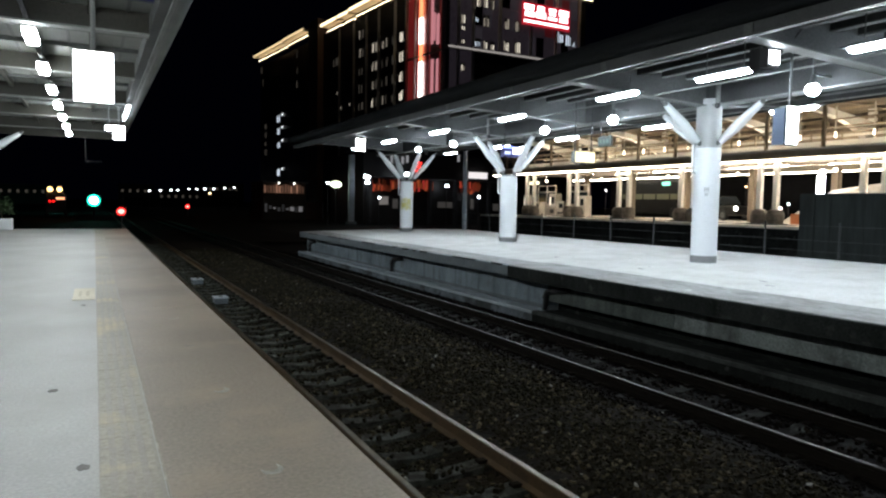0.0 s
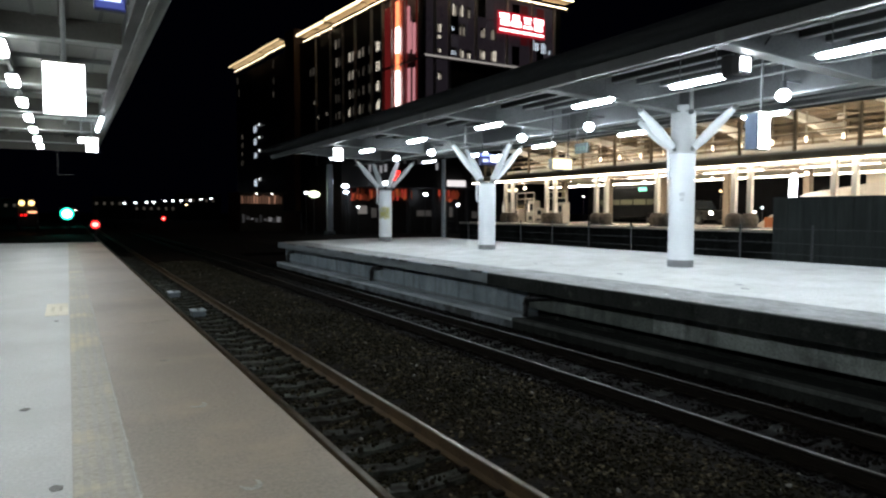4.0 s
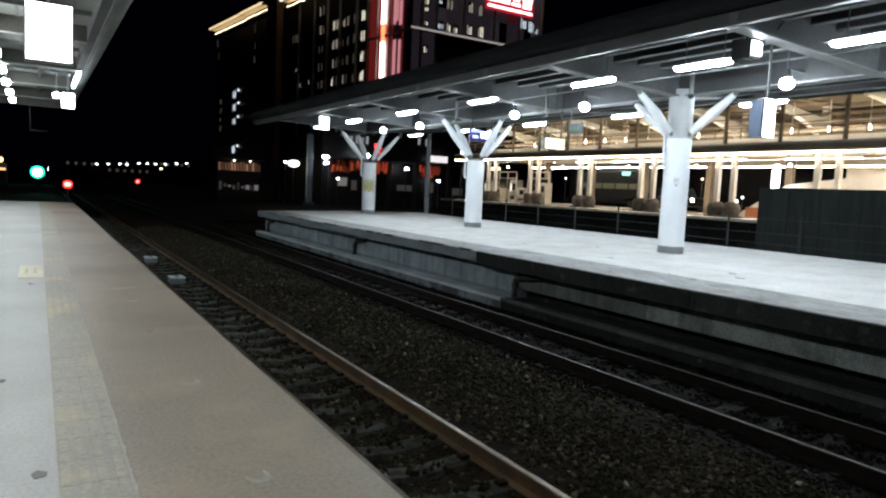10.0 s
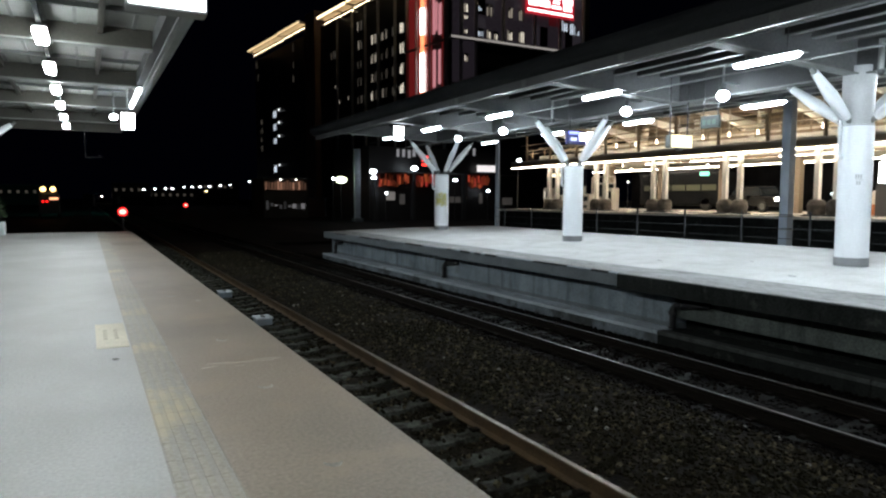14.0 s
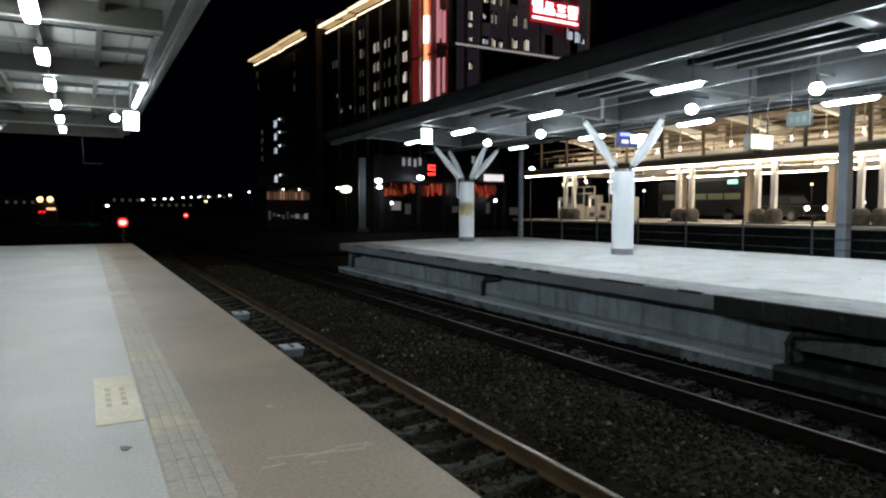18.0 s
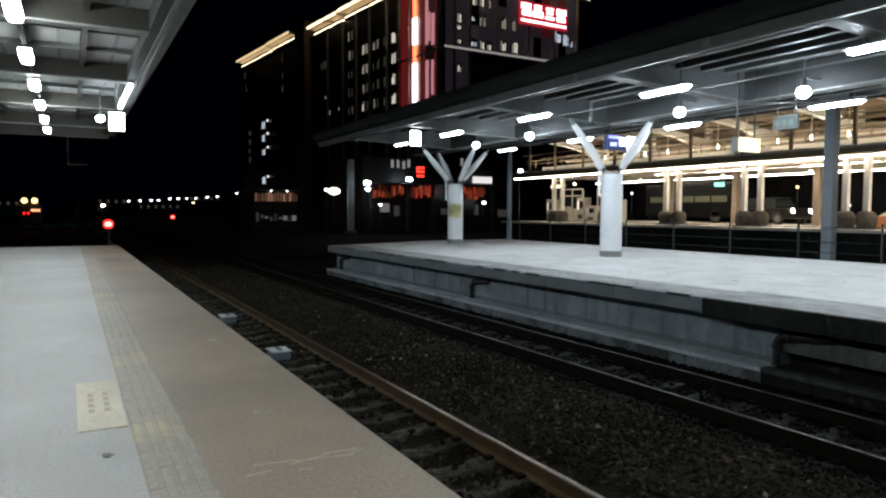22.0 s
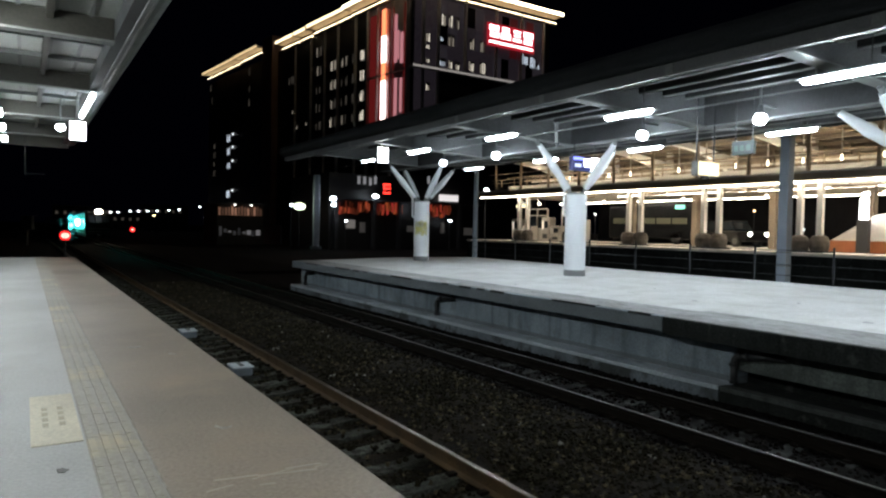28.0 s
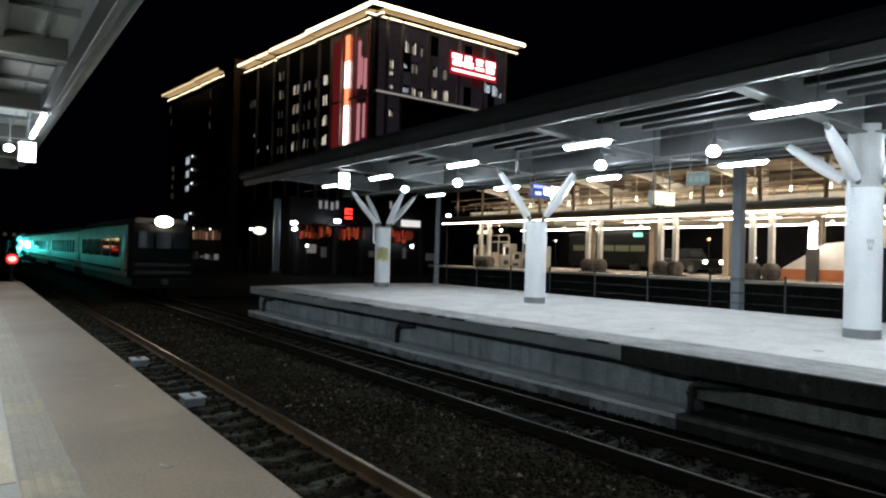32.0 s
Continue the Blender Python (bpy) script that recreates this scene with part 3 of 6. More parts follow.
COLS = (6.0, 14.8, 23.6, 32.3, 41.1)
CX = 11.75
CY0, CY1 = -6, 44.6


def column(y, tall, cx=CX, foot=0.145):
    t = thing("canopy_column", "white round steel canopy column with grey foot and raking struts" + (" carried up to the beam" if tall else ", cut off below the roof"), "column", group="canopy columns", at=(cx, y, foot))
    top = 2.765 if tall else 2.345
    part("shaft", rod((0, 0, 0.17), (0, 0, top), 0.3, 0.3, 32), M_WHITE, t, smooth=False)
    part("foot", rod((0, 0, 0.0), (0, 0, 0.17), 0.305, 0.305, 32), M_GREYBASE, t, "grey painted foot")
    if tall:
        part("upper_shaft", rod((0, 0, top + 0.002), (0, 0, 3.89), 0.285, 0.285, 32), M_SHAFT, t, "grey upper shaft")
    else:
        part("cap", rod((0, 0, top + 0.001), (0, 0, top + 0.03), 0.29, 0.29, 32), M_STEEL, t)
    for dx, dy in ((-1, 0), (1, 0), (0, 1), (0, -1)):
        a = Vector((dx * 0.26, dy * 0.26, top + 0.06))
        b = Vector((dx * 1.5, dy * 1.5, 3.725))
        s = part("strut", bm_rod(bm_rod(bmesh.new(), a.lerp(b, 0.08), a.lerp(b, 0.5), 0.085, 0.125), a.lerp(b, 0.5), a.lerp(b, 0.93), 0.125, 0.07), M_WHITE, t)
        part("pin_plate", bm_rod(bmesh.new(), a.lerp(b, -0.02), a.lerp(b, 0.1), 0.05, 0.05, 8), M_STEEL, s)
        part("pin_plate", bm_rod(bmesh.new(), a.lerp(b, 0.92), a.lerp(b, 1.02), 0.05, 0.05, 8), M_STEEL, s)
    pipe = bm_rod(bmesh.new(), (-0.36, 0.12, top - 0.6), (-0.36, 0.12, top + 0.1), 0.035, None, 10)
    bm_rod(pipe, (-0.36, 0.12, top + 0.1), (-1.2, 0.12, 3.6), 0.035, None, 10)
    bm_rod(pipe, (-0.36, 0.12, top - 0.6), (-0.2, 0.1, top - 0.66), 0.035, None, 10)
    part("downpipe", pipe, M_WHITE, t, "thin white rain pipe")
    for z in (top - 0.02,):
        part("band", rod((0, 0, z), (0, 0, z + 0.012), 0.303, 0.303, 32), M_STEEL, t, "thin welded seam")
    return t


def wrap_patch(t, name, a0, a1, z0, z1, m, label, r=0.304, ragged=0.0):
    """A thin patch that follows the round shaft."""
    bm = bmesh.new()
    n = 10
    rr = random.Random(3)
    lo = [bm.verts.new((r * math.cos(a), r * math.sin(a), z0 + rr.uniform(0, ragged))) for a in np.linspace(a0, a1, n)]
    hi = [bm.verts.new((r * math.cos(a), r * math.sin(a), z1 - rr.uniform(0, ragged))) for a in np.linspace(a0, a1, n)]
    for i in range(n - 1):
        bm.faces.new((lo[i], lo[i + 1], hi[i + 1], hi[i]))
    bmesh.ops.solidify(bm, geom=bm.faces, thickness=0.003)
    return part(name, bm, m, t, label)


M_STENCIL = mat("pale_grey_stencil", (0.48, 0.49, 0.5), 0.6, var=0.2)
for y in COLS:
    c = column(y, y < 30)
    if y == COLS[4]:
        wrap_patch(c, "worn_sticker", math.radians(185), math.radians(285), 0.98, 1.62, mat("faded_yellow_sticker", (0.72, 0.66, 0.2), 0.6, var=0.3, scale=30, tint=(0.76, 0.76, 0.66)), "faded yellow warning sticker", ragged=0.12)
    if y == COLS[2]:
        for k in range(3):
            wrap_patch(c, "stencil_mark", math.radians(212 + 8 * k), math.radians(217 + 8 * k), 1.72, 1.8, M_STENCIL, "grey stencilled mark")
        for k in range(2):
            wrap_patch(c, "stencil_mark", math.radians(216 + 8 * k), math.radians(221 + 8 * k), 1.6, 1.67, M_STENCIL, "grey stencilled mark")
        wrap_patch(c, "stencil_mark", math.radians(210), math.radians(237), 1.69, 1.7, M_STENCIL, "grey stencilled line")
for y in (40.0, 31.2, 22.4, 13.6, 4.8):
    column(y, True, -5.05, 0.0)

cr = thing("canopy_2", "grey steel platform canopy with cross beams, purlins and a rounded edge gutter", "canopy", kind="structure")
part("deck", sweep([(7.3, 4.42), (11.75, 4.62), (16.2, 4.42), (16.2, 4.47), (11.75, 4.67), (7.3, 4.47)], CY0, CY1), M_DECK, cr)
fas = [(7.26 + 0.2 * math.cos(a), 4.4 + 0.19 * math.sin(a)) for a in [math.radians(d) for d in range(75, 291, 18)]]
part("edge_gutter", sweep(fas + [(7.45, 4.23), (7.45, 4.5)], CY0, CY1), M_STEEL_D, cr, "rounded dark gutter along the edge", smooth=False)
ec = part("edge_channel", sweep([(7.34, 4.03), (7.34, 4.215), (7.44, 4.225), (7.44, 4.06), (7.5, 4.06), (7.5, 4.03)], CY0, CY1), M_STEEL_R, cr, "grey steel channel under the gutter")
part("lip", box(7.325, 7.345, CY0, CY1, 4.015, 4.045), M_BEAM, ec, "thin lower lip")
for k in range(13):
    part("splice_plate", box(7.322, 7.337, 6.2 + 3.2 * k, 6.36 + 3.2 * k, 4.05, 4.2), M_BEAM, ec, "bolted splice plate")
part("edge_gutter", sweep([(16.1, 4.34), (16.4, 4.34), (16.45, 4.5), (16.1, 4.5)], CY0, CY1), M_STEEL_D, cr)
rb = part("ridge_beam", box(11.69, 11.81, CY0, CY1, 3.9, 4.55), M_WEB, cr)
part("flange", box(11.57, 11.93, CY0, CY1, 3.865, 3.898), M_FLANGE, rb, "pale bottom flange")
y = COLS[0] - 8.8
while y < CY1:
    b = bmesh.new()
    for sx in (-1, 1):
        prof = [(CX + sx * 0.2, 3.89), (CX + sx * 4.25, 4.055 if sx < 0 else 4.3), (CX + sx * 4.25, 4.42), (CX + sx * 0.2, 4.6)]
        ra = [b.verts.new((px, y - 0.05, pz)) for px, pz in prof]
        rb2 = [b.verts.new((px, y + 0.05, pz)) for px, pz in prof]
        for i in range(4):
            b.faces.new((ra[i], ra[(i + 1) % 4], rb2[(i + 1) % 4], rb2[i]))
        b.faces.new(ra)
        b.faces.new(list(reversed(rb2)))
    bmesh.ops.recalc_face_normals(b, faces=b.faces)
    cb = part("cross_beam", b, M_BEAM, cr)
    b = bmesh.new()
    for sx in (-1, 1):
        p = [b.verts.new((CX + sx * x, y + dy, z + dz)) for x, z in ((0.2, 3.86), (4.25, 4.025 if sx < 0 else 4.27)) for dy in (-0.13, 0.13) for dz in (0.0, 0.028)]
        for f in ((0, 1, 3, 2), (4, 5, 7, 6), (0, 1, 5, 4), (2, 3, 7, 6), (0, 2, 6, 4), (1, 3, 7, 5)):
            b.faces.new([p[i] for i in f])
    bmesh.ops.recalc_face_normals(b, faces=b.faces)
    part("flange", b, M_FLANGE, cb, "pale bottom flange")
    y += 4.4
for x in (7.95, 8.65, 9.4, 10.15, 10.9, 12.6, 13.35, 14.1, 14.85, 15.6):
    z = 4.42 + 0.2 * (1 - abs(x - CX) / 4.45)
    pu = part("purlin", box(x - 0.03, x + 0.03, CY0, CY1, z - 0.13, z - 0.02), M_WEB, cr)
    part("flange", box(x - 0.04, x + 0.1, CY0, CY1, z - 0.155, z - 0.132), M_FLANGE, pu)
for x in (9.9, 12.9):
    part("conduit", rod((x, CY0, 3.98), (x, CY1, 3.98), 0.02, None, 8), M_FLANGE, cr, "thin cable conduit")


def tube_lamp(x, y, z, m, length=1.3, w=0.09, end=0.35, square=1.0, drop=0.1):
    t = thing("fluorescent_lamp", "lit white fluorescent lamp hung under the canopy", "lamp", group="fluorescent lamps", at=(x, y, z))
    e = length / 2
    d = bmesh.new()
    rings = []
    for y_, s in ((-e, end), (-e + 0.03, max(end, 0.75)), (-e + 0.1, 1.0), (e - 0.1, 1.0), (e - 0.03, max(end, 0.75)), (e, end)):
        rings.append([d.verts.new((w * s * math.copysign(abs(math.cos(q)) ** square, math.cos(q)), y_, 0.042 - drop * s * max(0.0, math.sin(q)) ** square)) for q in [math.pi * i / 8 for i in range(9)]])
    for p, q in zip(rings, rings[1:]):
        for i in range(8):
            d.faces.new((p[i], p[i + 1], q[i + 1], q[i]))
        d.faces.new((p[0], q[0], q[8], p[8]))
    d.faces.new(rings[0])
    d.faces.new(rings[-1])
    bmesh.ops.recalc_face_normals(d, faces=d.faces)
    part("diffuser", d, m, t, "glowing white diffuser")
    part("housing", box(-w - 0.01, w + 0.01, -e - 0.015, e + 0.015, 0.062, 0.1, 0.01), M_STEEL, t, "grey housing")
    rw = w + (0.1 if square > 0.9 else 0.004)
    part("reflector", box(-rw, rw, -e - 0.06, e + 0.06, 0.047, 0.06, 0.004), M_STEEL_R, t, "grey reflector plate")
    for dy in (-0.4, 0.4):
        part("hanger", rod((0, dy, 0.1), (0, dy, 0.66), 0.012, None, 8), M_STEEL, t)


for y in (27.68, 32.0, 36.25):
    tube_lamp(8.78, y, 3.8, M_TUBE, 1.26, 0.06, drop=0.072)
for y in (23.38, 20.6, 17.75, 14.8):
    tube_lamp(8.66, y, 3.8, M_TUBE, 1.26, 0.06, drop=0.072)
tube_lamp(8.85, 40.0, 3.8, M_TUBE_OLD, 1.1, 0.055, drop=0.07)
for k in range(-2, 4):
    tube_lamp(13.6, 27.1 + 4.37 * k, 3.84, M_TUBE if k < 3 else M_TUBE_OLD, 1.24, 0.06, drop=0.072)


def globe(x, y, m=M_GLOBE):
    t = thing("globe_lamp", "round white bay lamp hung under the canopy beam", "lamp", group="round bay lamps", at=(x, y, 3.8))
    part("bowl", ball((0, 0, 0), 0.135, 20, (1, 1, 0.9)), m, t, "glowing round bowl", smooth=True)
    part("cap", rod((0, 0, 0.1), (0, 0, 0.28), 0.07, 0.045), M_STEEL_R, t)
    part("bracket", bm_box(box(-0.02, 0.62, -0.02, 0.02, 0.28, 0.32), -0.02, 0.02, -0.02, 0.02, 0.2, 0.75), M_STEEL, t)


for y in (17.4, 20.6, 26.3, 29.4, 35.4):
    globe(11.15, y)
globe(11.15, 38.6, M_TUBE_OLD)


# ---- signs and fittings under the far canopy ----


def number_sign(x0, x1, y, z0, z1, top, both=True):
    """A lit box seen from the front with a dark side wing."""
    t = thing("hanging_light_box", "lit white car-position sign box hung from the canopy", "sign", group="hanging light boxes", at=((x0 + x1) / 2, y, z0))
    w, h = (x1 - x0) / 2, z1 - z0
    part("case", box(-w, w, -0.07, 0.07, 0, h, 0.008), M_STEEL, t)
    part("panel", box(-w + 0.012, w - 0.012, -0.076, -0.071, 0.012, h - 0.012), M_LBOX, t, "glowing white panel")
    part("panel", box(-w + 0.012, w - 0.012, 0.071, 0.076, 0.012, h - 0.012), M_LBOX, t, "glowing white panel")
    part("hanger", rod((0, 0, h), (0, 0, top - z0), 0.022, None, 8), M_STEEL, t)
    return t


number_sign(7.68, 8.06, 37.0, 3.45, 3.94, 4.47)
ns = number_sign(9.13, 9.45, 19.75, 2.56, 3.22, 4.56)
part("side_wing", box(-0.19, -0.165, -0.05, 0.17, 0.0, 0.62, 0.005), mat("blue_grey_panel", (0.12, 0.16, 0.24), 0.5), ns, "dark blue-grey side panel")

fl = thing("floodlight", "black finned floodlight with a bright white lens under the canopy edge", "lamp", at=(8.2, 19.4, 3.83))
part("body", box(-0.12, 0.16, -0.1, 0.22, -0.14, 0.16, 0.02), M_DARK, fl)
for k in range(5):
    part("fin", box(-0.13, 0.17, 0.06 + 0.04 * k, 0.07 + 0.04 * k, -0.16, 0.18), M_BLACK, fl)
part("lens", box(-0.09, 0.13, -0.125, -0.1, -0.09, 0.12, 0.01), glow("flood_lens", (0.85, 0.9, 1.0), 25), fl, "glowing white lens")
part("mount", rod((0, 0.05, 0.16), (0, 0.05, 0.6), 0.03, None, 8), M_BLACK, fl)
cable = bmesh.new()
prev = None
for k in range(9):
    a = k / 8
    p = (0.02 + 0.35 * a, 0.0 - 0.3 * a, 0.15 - 0.12 * math.sin(a * 3.14) + 0.3 * a)
    if prev:
        bm_rod(cable, prev, p, 0.012, None, 6)
    prev = p
part("cable", cable, M_BLACK, fl, "sagging black cable")

ys = thing("exit_light_box", "glowing pale yellow light box hung over the island platform", "sign", at=(11.3, 27.7, 2.71))
part("case", box(-0.37, 0.37, -0.09, 0.09, 0, 0.33, 0.04), M_STEEL, ys)
part("panel", box(-0.35, 0.35, -0.115, -0.092, 0.015, 0.315, 0.011), M_YBOX, ys, "glowing pale yellow panel")
part("foot_rail", box(-0.12, 0.12, -0.02, 0.02, -0.06, 0.0), M_DARK, ys)
for dx in (-0.3, 0.3):
    part("hanger", rod((dx, 0, 0.32), (dx, 0, 1.92), 0.018, None, 8), M_DARK, ys)

ex = thing("exit_sign", "unlit pale green exit sign hung over the island platform", "sign", at=(11.3, 26.75, 3.12))
part("plate", box(-0.04, 0.04, -0.26, 0.26, 0, 0.29, 0.01), mat("pale_green_plate", (0.085, 0.105, 0.1), 0.4, var=0.2), ex)
for k in range(3):
    part("marking", box(-0.046, -0.041, -0.18 + 0.14 * k, -0.08 + 0.14 * k, 0.08, 0.2), mat("green_mark", (0.14, 0.22, 0.19), 0.5), ex, "green marking")
for dy in (-0.2, 0.2):
    part("hanger", rod((0, dy, 0.29), (0, dy, 1.5), 0.012, None, 8), M_DARK, ex)

bs = thing("platform_display", "blue platform display with white lit panels hung beside a column", "sign", at=(11.75, 32.0, 3.12))
part("case", box(-0.52, 0.5, -0.08, 0.08, 0, 0.4, 0.01), mat("blue_display", (0.03, 0.04, 0.2), 0.4), bs)
part("panel", box(-0.1, 0.14, -0.088, -0.082, 0.12, 0.34), glow("display_disc", (0.75, 0.8, 1.0), 6), bs, "glowing round panel")
part("panel", box(0.18, 0.46, -0.09, -0.082, 0.02, 0.38), M_LBOX, bs, "glowing white panel")
part("strip", box(-0.5, -0.12, -0.086, -0.081, 0.3, 0.38), glow("blue_strip", (0.2, 0.25, 1.0), 3), bs, "glowing blue strip")
part("arrow_bar", box(-0.44, -0.2, -0.086, -0.081, 0.1, 0.2), glow("blue_white_strip", (0.6, 0.7, 1.0), 1.5), bs)
for dx in (-0.4, 0.4):
    part("hanger", rod((dx, 0, 0.4), (dx, 0, 0.85), 0.015, None, 8), M_DARK, bs)

for x, y in ((10.6, 31.9), (11.2, 22.9)):
    cm = thing("security_camera", "small pale dome camera fixed under the canopy beam", "camera", at=(x, y, 3.78))
    part("mount", rod((0, 0, 0.04), (0, 0, 0.6), 0.05, None, 10), M_FLANGE, cm)
    part("dome", ball((0, 0, 0), 0.07, 12), M_DARK, cm, "dark dome", smooth=True)

# ---- fence, poles and hoarding behind the far platform ----
fe = thing("platform_fence", "thin dark wire fence along the back of the island platform", "fence", kind="structure")
M_WIRE = mat("galvanised_wire", (0.011, 0.0125, 0.0135), 0.7)
y = 5.4
while y < 44:
    p = part("post", rod((15.8, y, 0.15), (15.8, y, 1.1), 0.03, None, 8), M_WIRE, fe)
    part("cap", ball((15.8, y, 1.11), 0.035, 8), M_WIRE, p)
    y += 2.175
for z in (0.35, 0.64, 1.03):
    part("wire", rod((15.8, 4, z), (15.8, 44, z), 0.01, None, 6), M_WIRE, fe)

ho = thing("hoarding", "tall dark green corrugated hoarding beside the yard", "hoarding", at=(22, 28.2, -1.3))
ME_SLAT = [mesh_of("panel", box(-0.03 - 0.02 * j, 0.03, -0.297, 0, 0, 3.37, 0.006), M_FENCE) for j in (0, 1)]
for k in range(52):
    shared("panel", ME_SLAT[k % 2], ho, (0, -0.301 * k, 0))
for z in (0.5, 3.2):
    part("rail", box(0.03, 0.08, -15.7, 0, z, z + 0.06), M_DARK, ho)
po = thing("steel_pole", "grey square steel pole standing in the yard", "pole", at=(22, 32.2, -1.3))
part("shaft", box(-0.18, 0.18, -0.18, 0.18, 0.05, 8.6, 0.03), M_POLE, po)
part("base_plate", box(-0.4, 0.4, -0.4, 0.4, 0, 0.06, 0.01), M_POLE, po)
for z in (1.6, 2.1):
    part("band", box(-0.19, 0.19, -0.19, 0.19, z, z + 0.05, 0.005), M_STEEL, po, "pale tie band")
p2 = thing("steel_pole", "slim grey steel pole behind the island platform", "pole", at=(17.2, 45.2, -1.3))
part("shaft", rod((0, 0, 0), (0, 0, 6.4), 0.13, 0.11), M_POLE, p2)
part("base_plate", box(-0.25, 0.25, -0.25, 0.25, 0, 0.05, 0.01), M_POLE, p2)

# ---- lit station annex across the yard ----
SX = 31.0
M_CREAM = mat("cream_paint", (0.62, 0.57, 0.49), 0.6, var=0.15)
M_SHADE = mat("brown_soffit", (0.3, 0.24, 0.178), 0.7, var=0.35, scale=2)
M_PILLAR = mat("white_pillar_paint", (0.82, 0.79, 0.73), 0.6, var=0.1)
M_BROWN = mat("brown_steel", (0.34, 0.26, 0.18), 0.5, var=0.2)
M_PLANTER = mat("rough_planter_stone", (0.13, 0.113, 0.096), 0.9, var=0.45, scale=20, fine=60, bump=0.4)
AY0, AY1 = 14.0, 64.0
sb = thing("station_annex", "warmly lit two-level station building with paired cream pillars", "building", at=(SX, 0, 0))
part("floor", box(-1.6, 14, AY0, AY1, 0.5, 0.64), mat("annex_platform", (0.72, 0.68, 0.6), 0.6), sb, "bright paved floor")
part("retaining_wall", box(-1.5, 14, AY0, AY1, -1.3, 0.5), M_CONC_DARK, sb, "dark retaining wall")
part("deck_fascia", box(-0.42, -0.402, AY0, AY1, 4.5, 4.62), M_CREAM, sb)
part("deck_beam", box(-0.4, 0.1, AY0, AY1, 4.22, 4.62), M_BROWN, sb, "brown edge beam")
part("deck", box(0.1, 14, AY0, AY1, 4.25, 4.5), mat("deck_soffit", (0.6, 0.55, 0.46), 0.7, var=0.2), sb)
part("light_line", box(-0.33, -0.26, AY0, AY1, 4.07, 4.12), M_WARM_LINE, sb, "continuous warm light line")
part("light_line", box(3.24, 3.3, AY0, 52, 4.0, 4.03), M_WARM_LINE, sb, "continuous warm light line")
for k in range(26):
    part("line_bracket", box(3.25, 3.29, AY0 + 0.4 + 1.45 * k, AY0 + 0.44 + 1.45 * k, 4.03, 4.249), M_BROWN, sb, "thin bracket of the light line")
# Strips added over the light lines to keep the ceiling from glaring.
part("line_trough", box(-0.36, -0.22, AY0, AY1, 4.121, 4.15), M_BROWN, sb, "added brown shield above the light line")
part("line_trough", box(8.5, 8.78, AY0, AY1, 3.97, 4.0), M_BROWN, sb, "added brown shield above the light line")
part("parapet", box(0.15, 0.3, AY0, AY1, 4.5, 4.66), M_CREAM, sb)
part("inner_parapet", box(2.6, 2.75, AY0, AY1, 4.5, 5.2), M_PILLAR, sb, "pale deck parapet")
for k in range(-4, 5):
    y = 36.45 + 5.6 * k
    for dy in (-0.5, 0.5):
        part("pillar", box(0.08, 0.34, y + dy - 0.13, y + dy + 0.13, 1.1, 4.25, 0.02), M_PILLAR, sb)
        b = bmesh.new()
        for r0, r1, z0, z1 in ((0.4, 0.46, 0.72, 0.95), (0.46, 0.46, 0.95, 1.2), (0.46, 0.38, 1.2, 1.4), (0.38, 0.24, 1.4, 1.5)):
            bm_rod(b, (0.21, y + dy, z0), (0.21, y + dy, z1), r0, r1, 18)
        pb = part("pillar_base", b, M_PLANTER, sb, "rounded rough stone pillar base")
        part("plinth", box(-0.22, 0.64, y + dy - 0.44, y + dy + 0.44, 0.641, 0.73, 0.01), M_BLACK, pb, "black plinth")
    # Rear pillars get a darker tone in place of the dim hall light.
    part("back_pillar", box(6.0, 6.4, y - 0.2, y + 0.2, 0.64, 4.25, 0.02), M_SHADE, sb)
for k in range(-6, 10):
    y = 33.2 + 3.2 * k
    part("deck_post", box(-0.25, -0.12, y - 0.08, y + 0.08, 4.62, 7.6), M_BROWN, sb, "slim brown post")
for k in range(-4, 6):
    y = 34.75 + 5.15 * k
    g = bmesh.new()
    up, dn = [], []
    for i in range(13):
        s = i / 12
        up.append((0.6 + 5.7 * s, 7.15 - 0.7 * s))
        dn.append((0.6 + 5.7 * s, 6.75 - 0.35 * s - 1.2 * s ** 2.6))
    ring = up + dn[::-1]
    fa = [g.verts.new((x, y - 0.17, z)) for x, z in ring]
    fb = [g.verts.new((x, y + 0.17, z)) for x, z in ring]
    n = len(ring)
    for i in range(12):
        g.faces.new((fa[i], fa[i + 1], fa[n - 2 - i], fa[n - 1 - i]))
        g.faces.new((fb[n - 1 - i], fb[n - 2 - i], fb[i + 1], fb[i]))
    for i in range(n):
        g.faces.new((fa[i], fb[i], fb[(i + 1) % n], fa[(i + 1) % n]))
    bmesh.ops.recalc_face_normals(g, faces=g.faces)
    part("arched_girder", g, M_PILLAR, sb, "cream haunched roof girder")
    part("rear_post", box(6.3, 6.65, y - 0.17, y + 0.17, 4.5, 7.2), M_PILLAR, sb, "cream roof post")
for k in range(11):
    s = (k + 0.5) / 11
    x, z = 0.4 + 10 * s, 7.1 - 2.2 * s * s
    part("arch_purlin", box(x - 0.05, x + 0.05, AY0, AY1, z + 0.35, z + 0.45), M_SHADE if k % 2 else M_BROWN, sb)
for k in range(5):
    x, z = 0.6 + 1.9 * k, 6.0 - 0.12 * k
    part("tie_rail", box(x - 0.03, x + 0.03, AY0, AY1, z, z + 0.07), M_BROWN, sb)
part("light_line", box(8.6, 8.68, AY0, AY1, 3.9, 3.96), M_WARM_LINE, sb, "continuous warm light line")
part("roof", box(-1.5, 14, AY0, AY1, 7.6, 7.75), M_SHADE, sb)
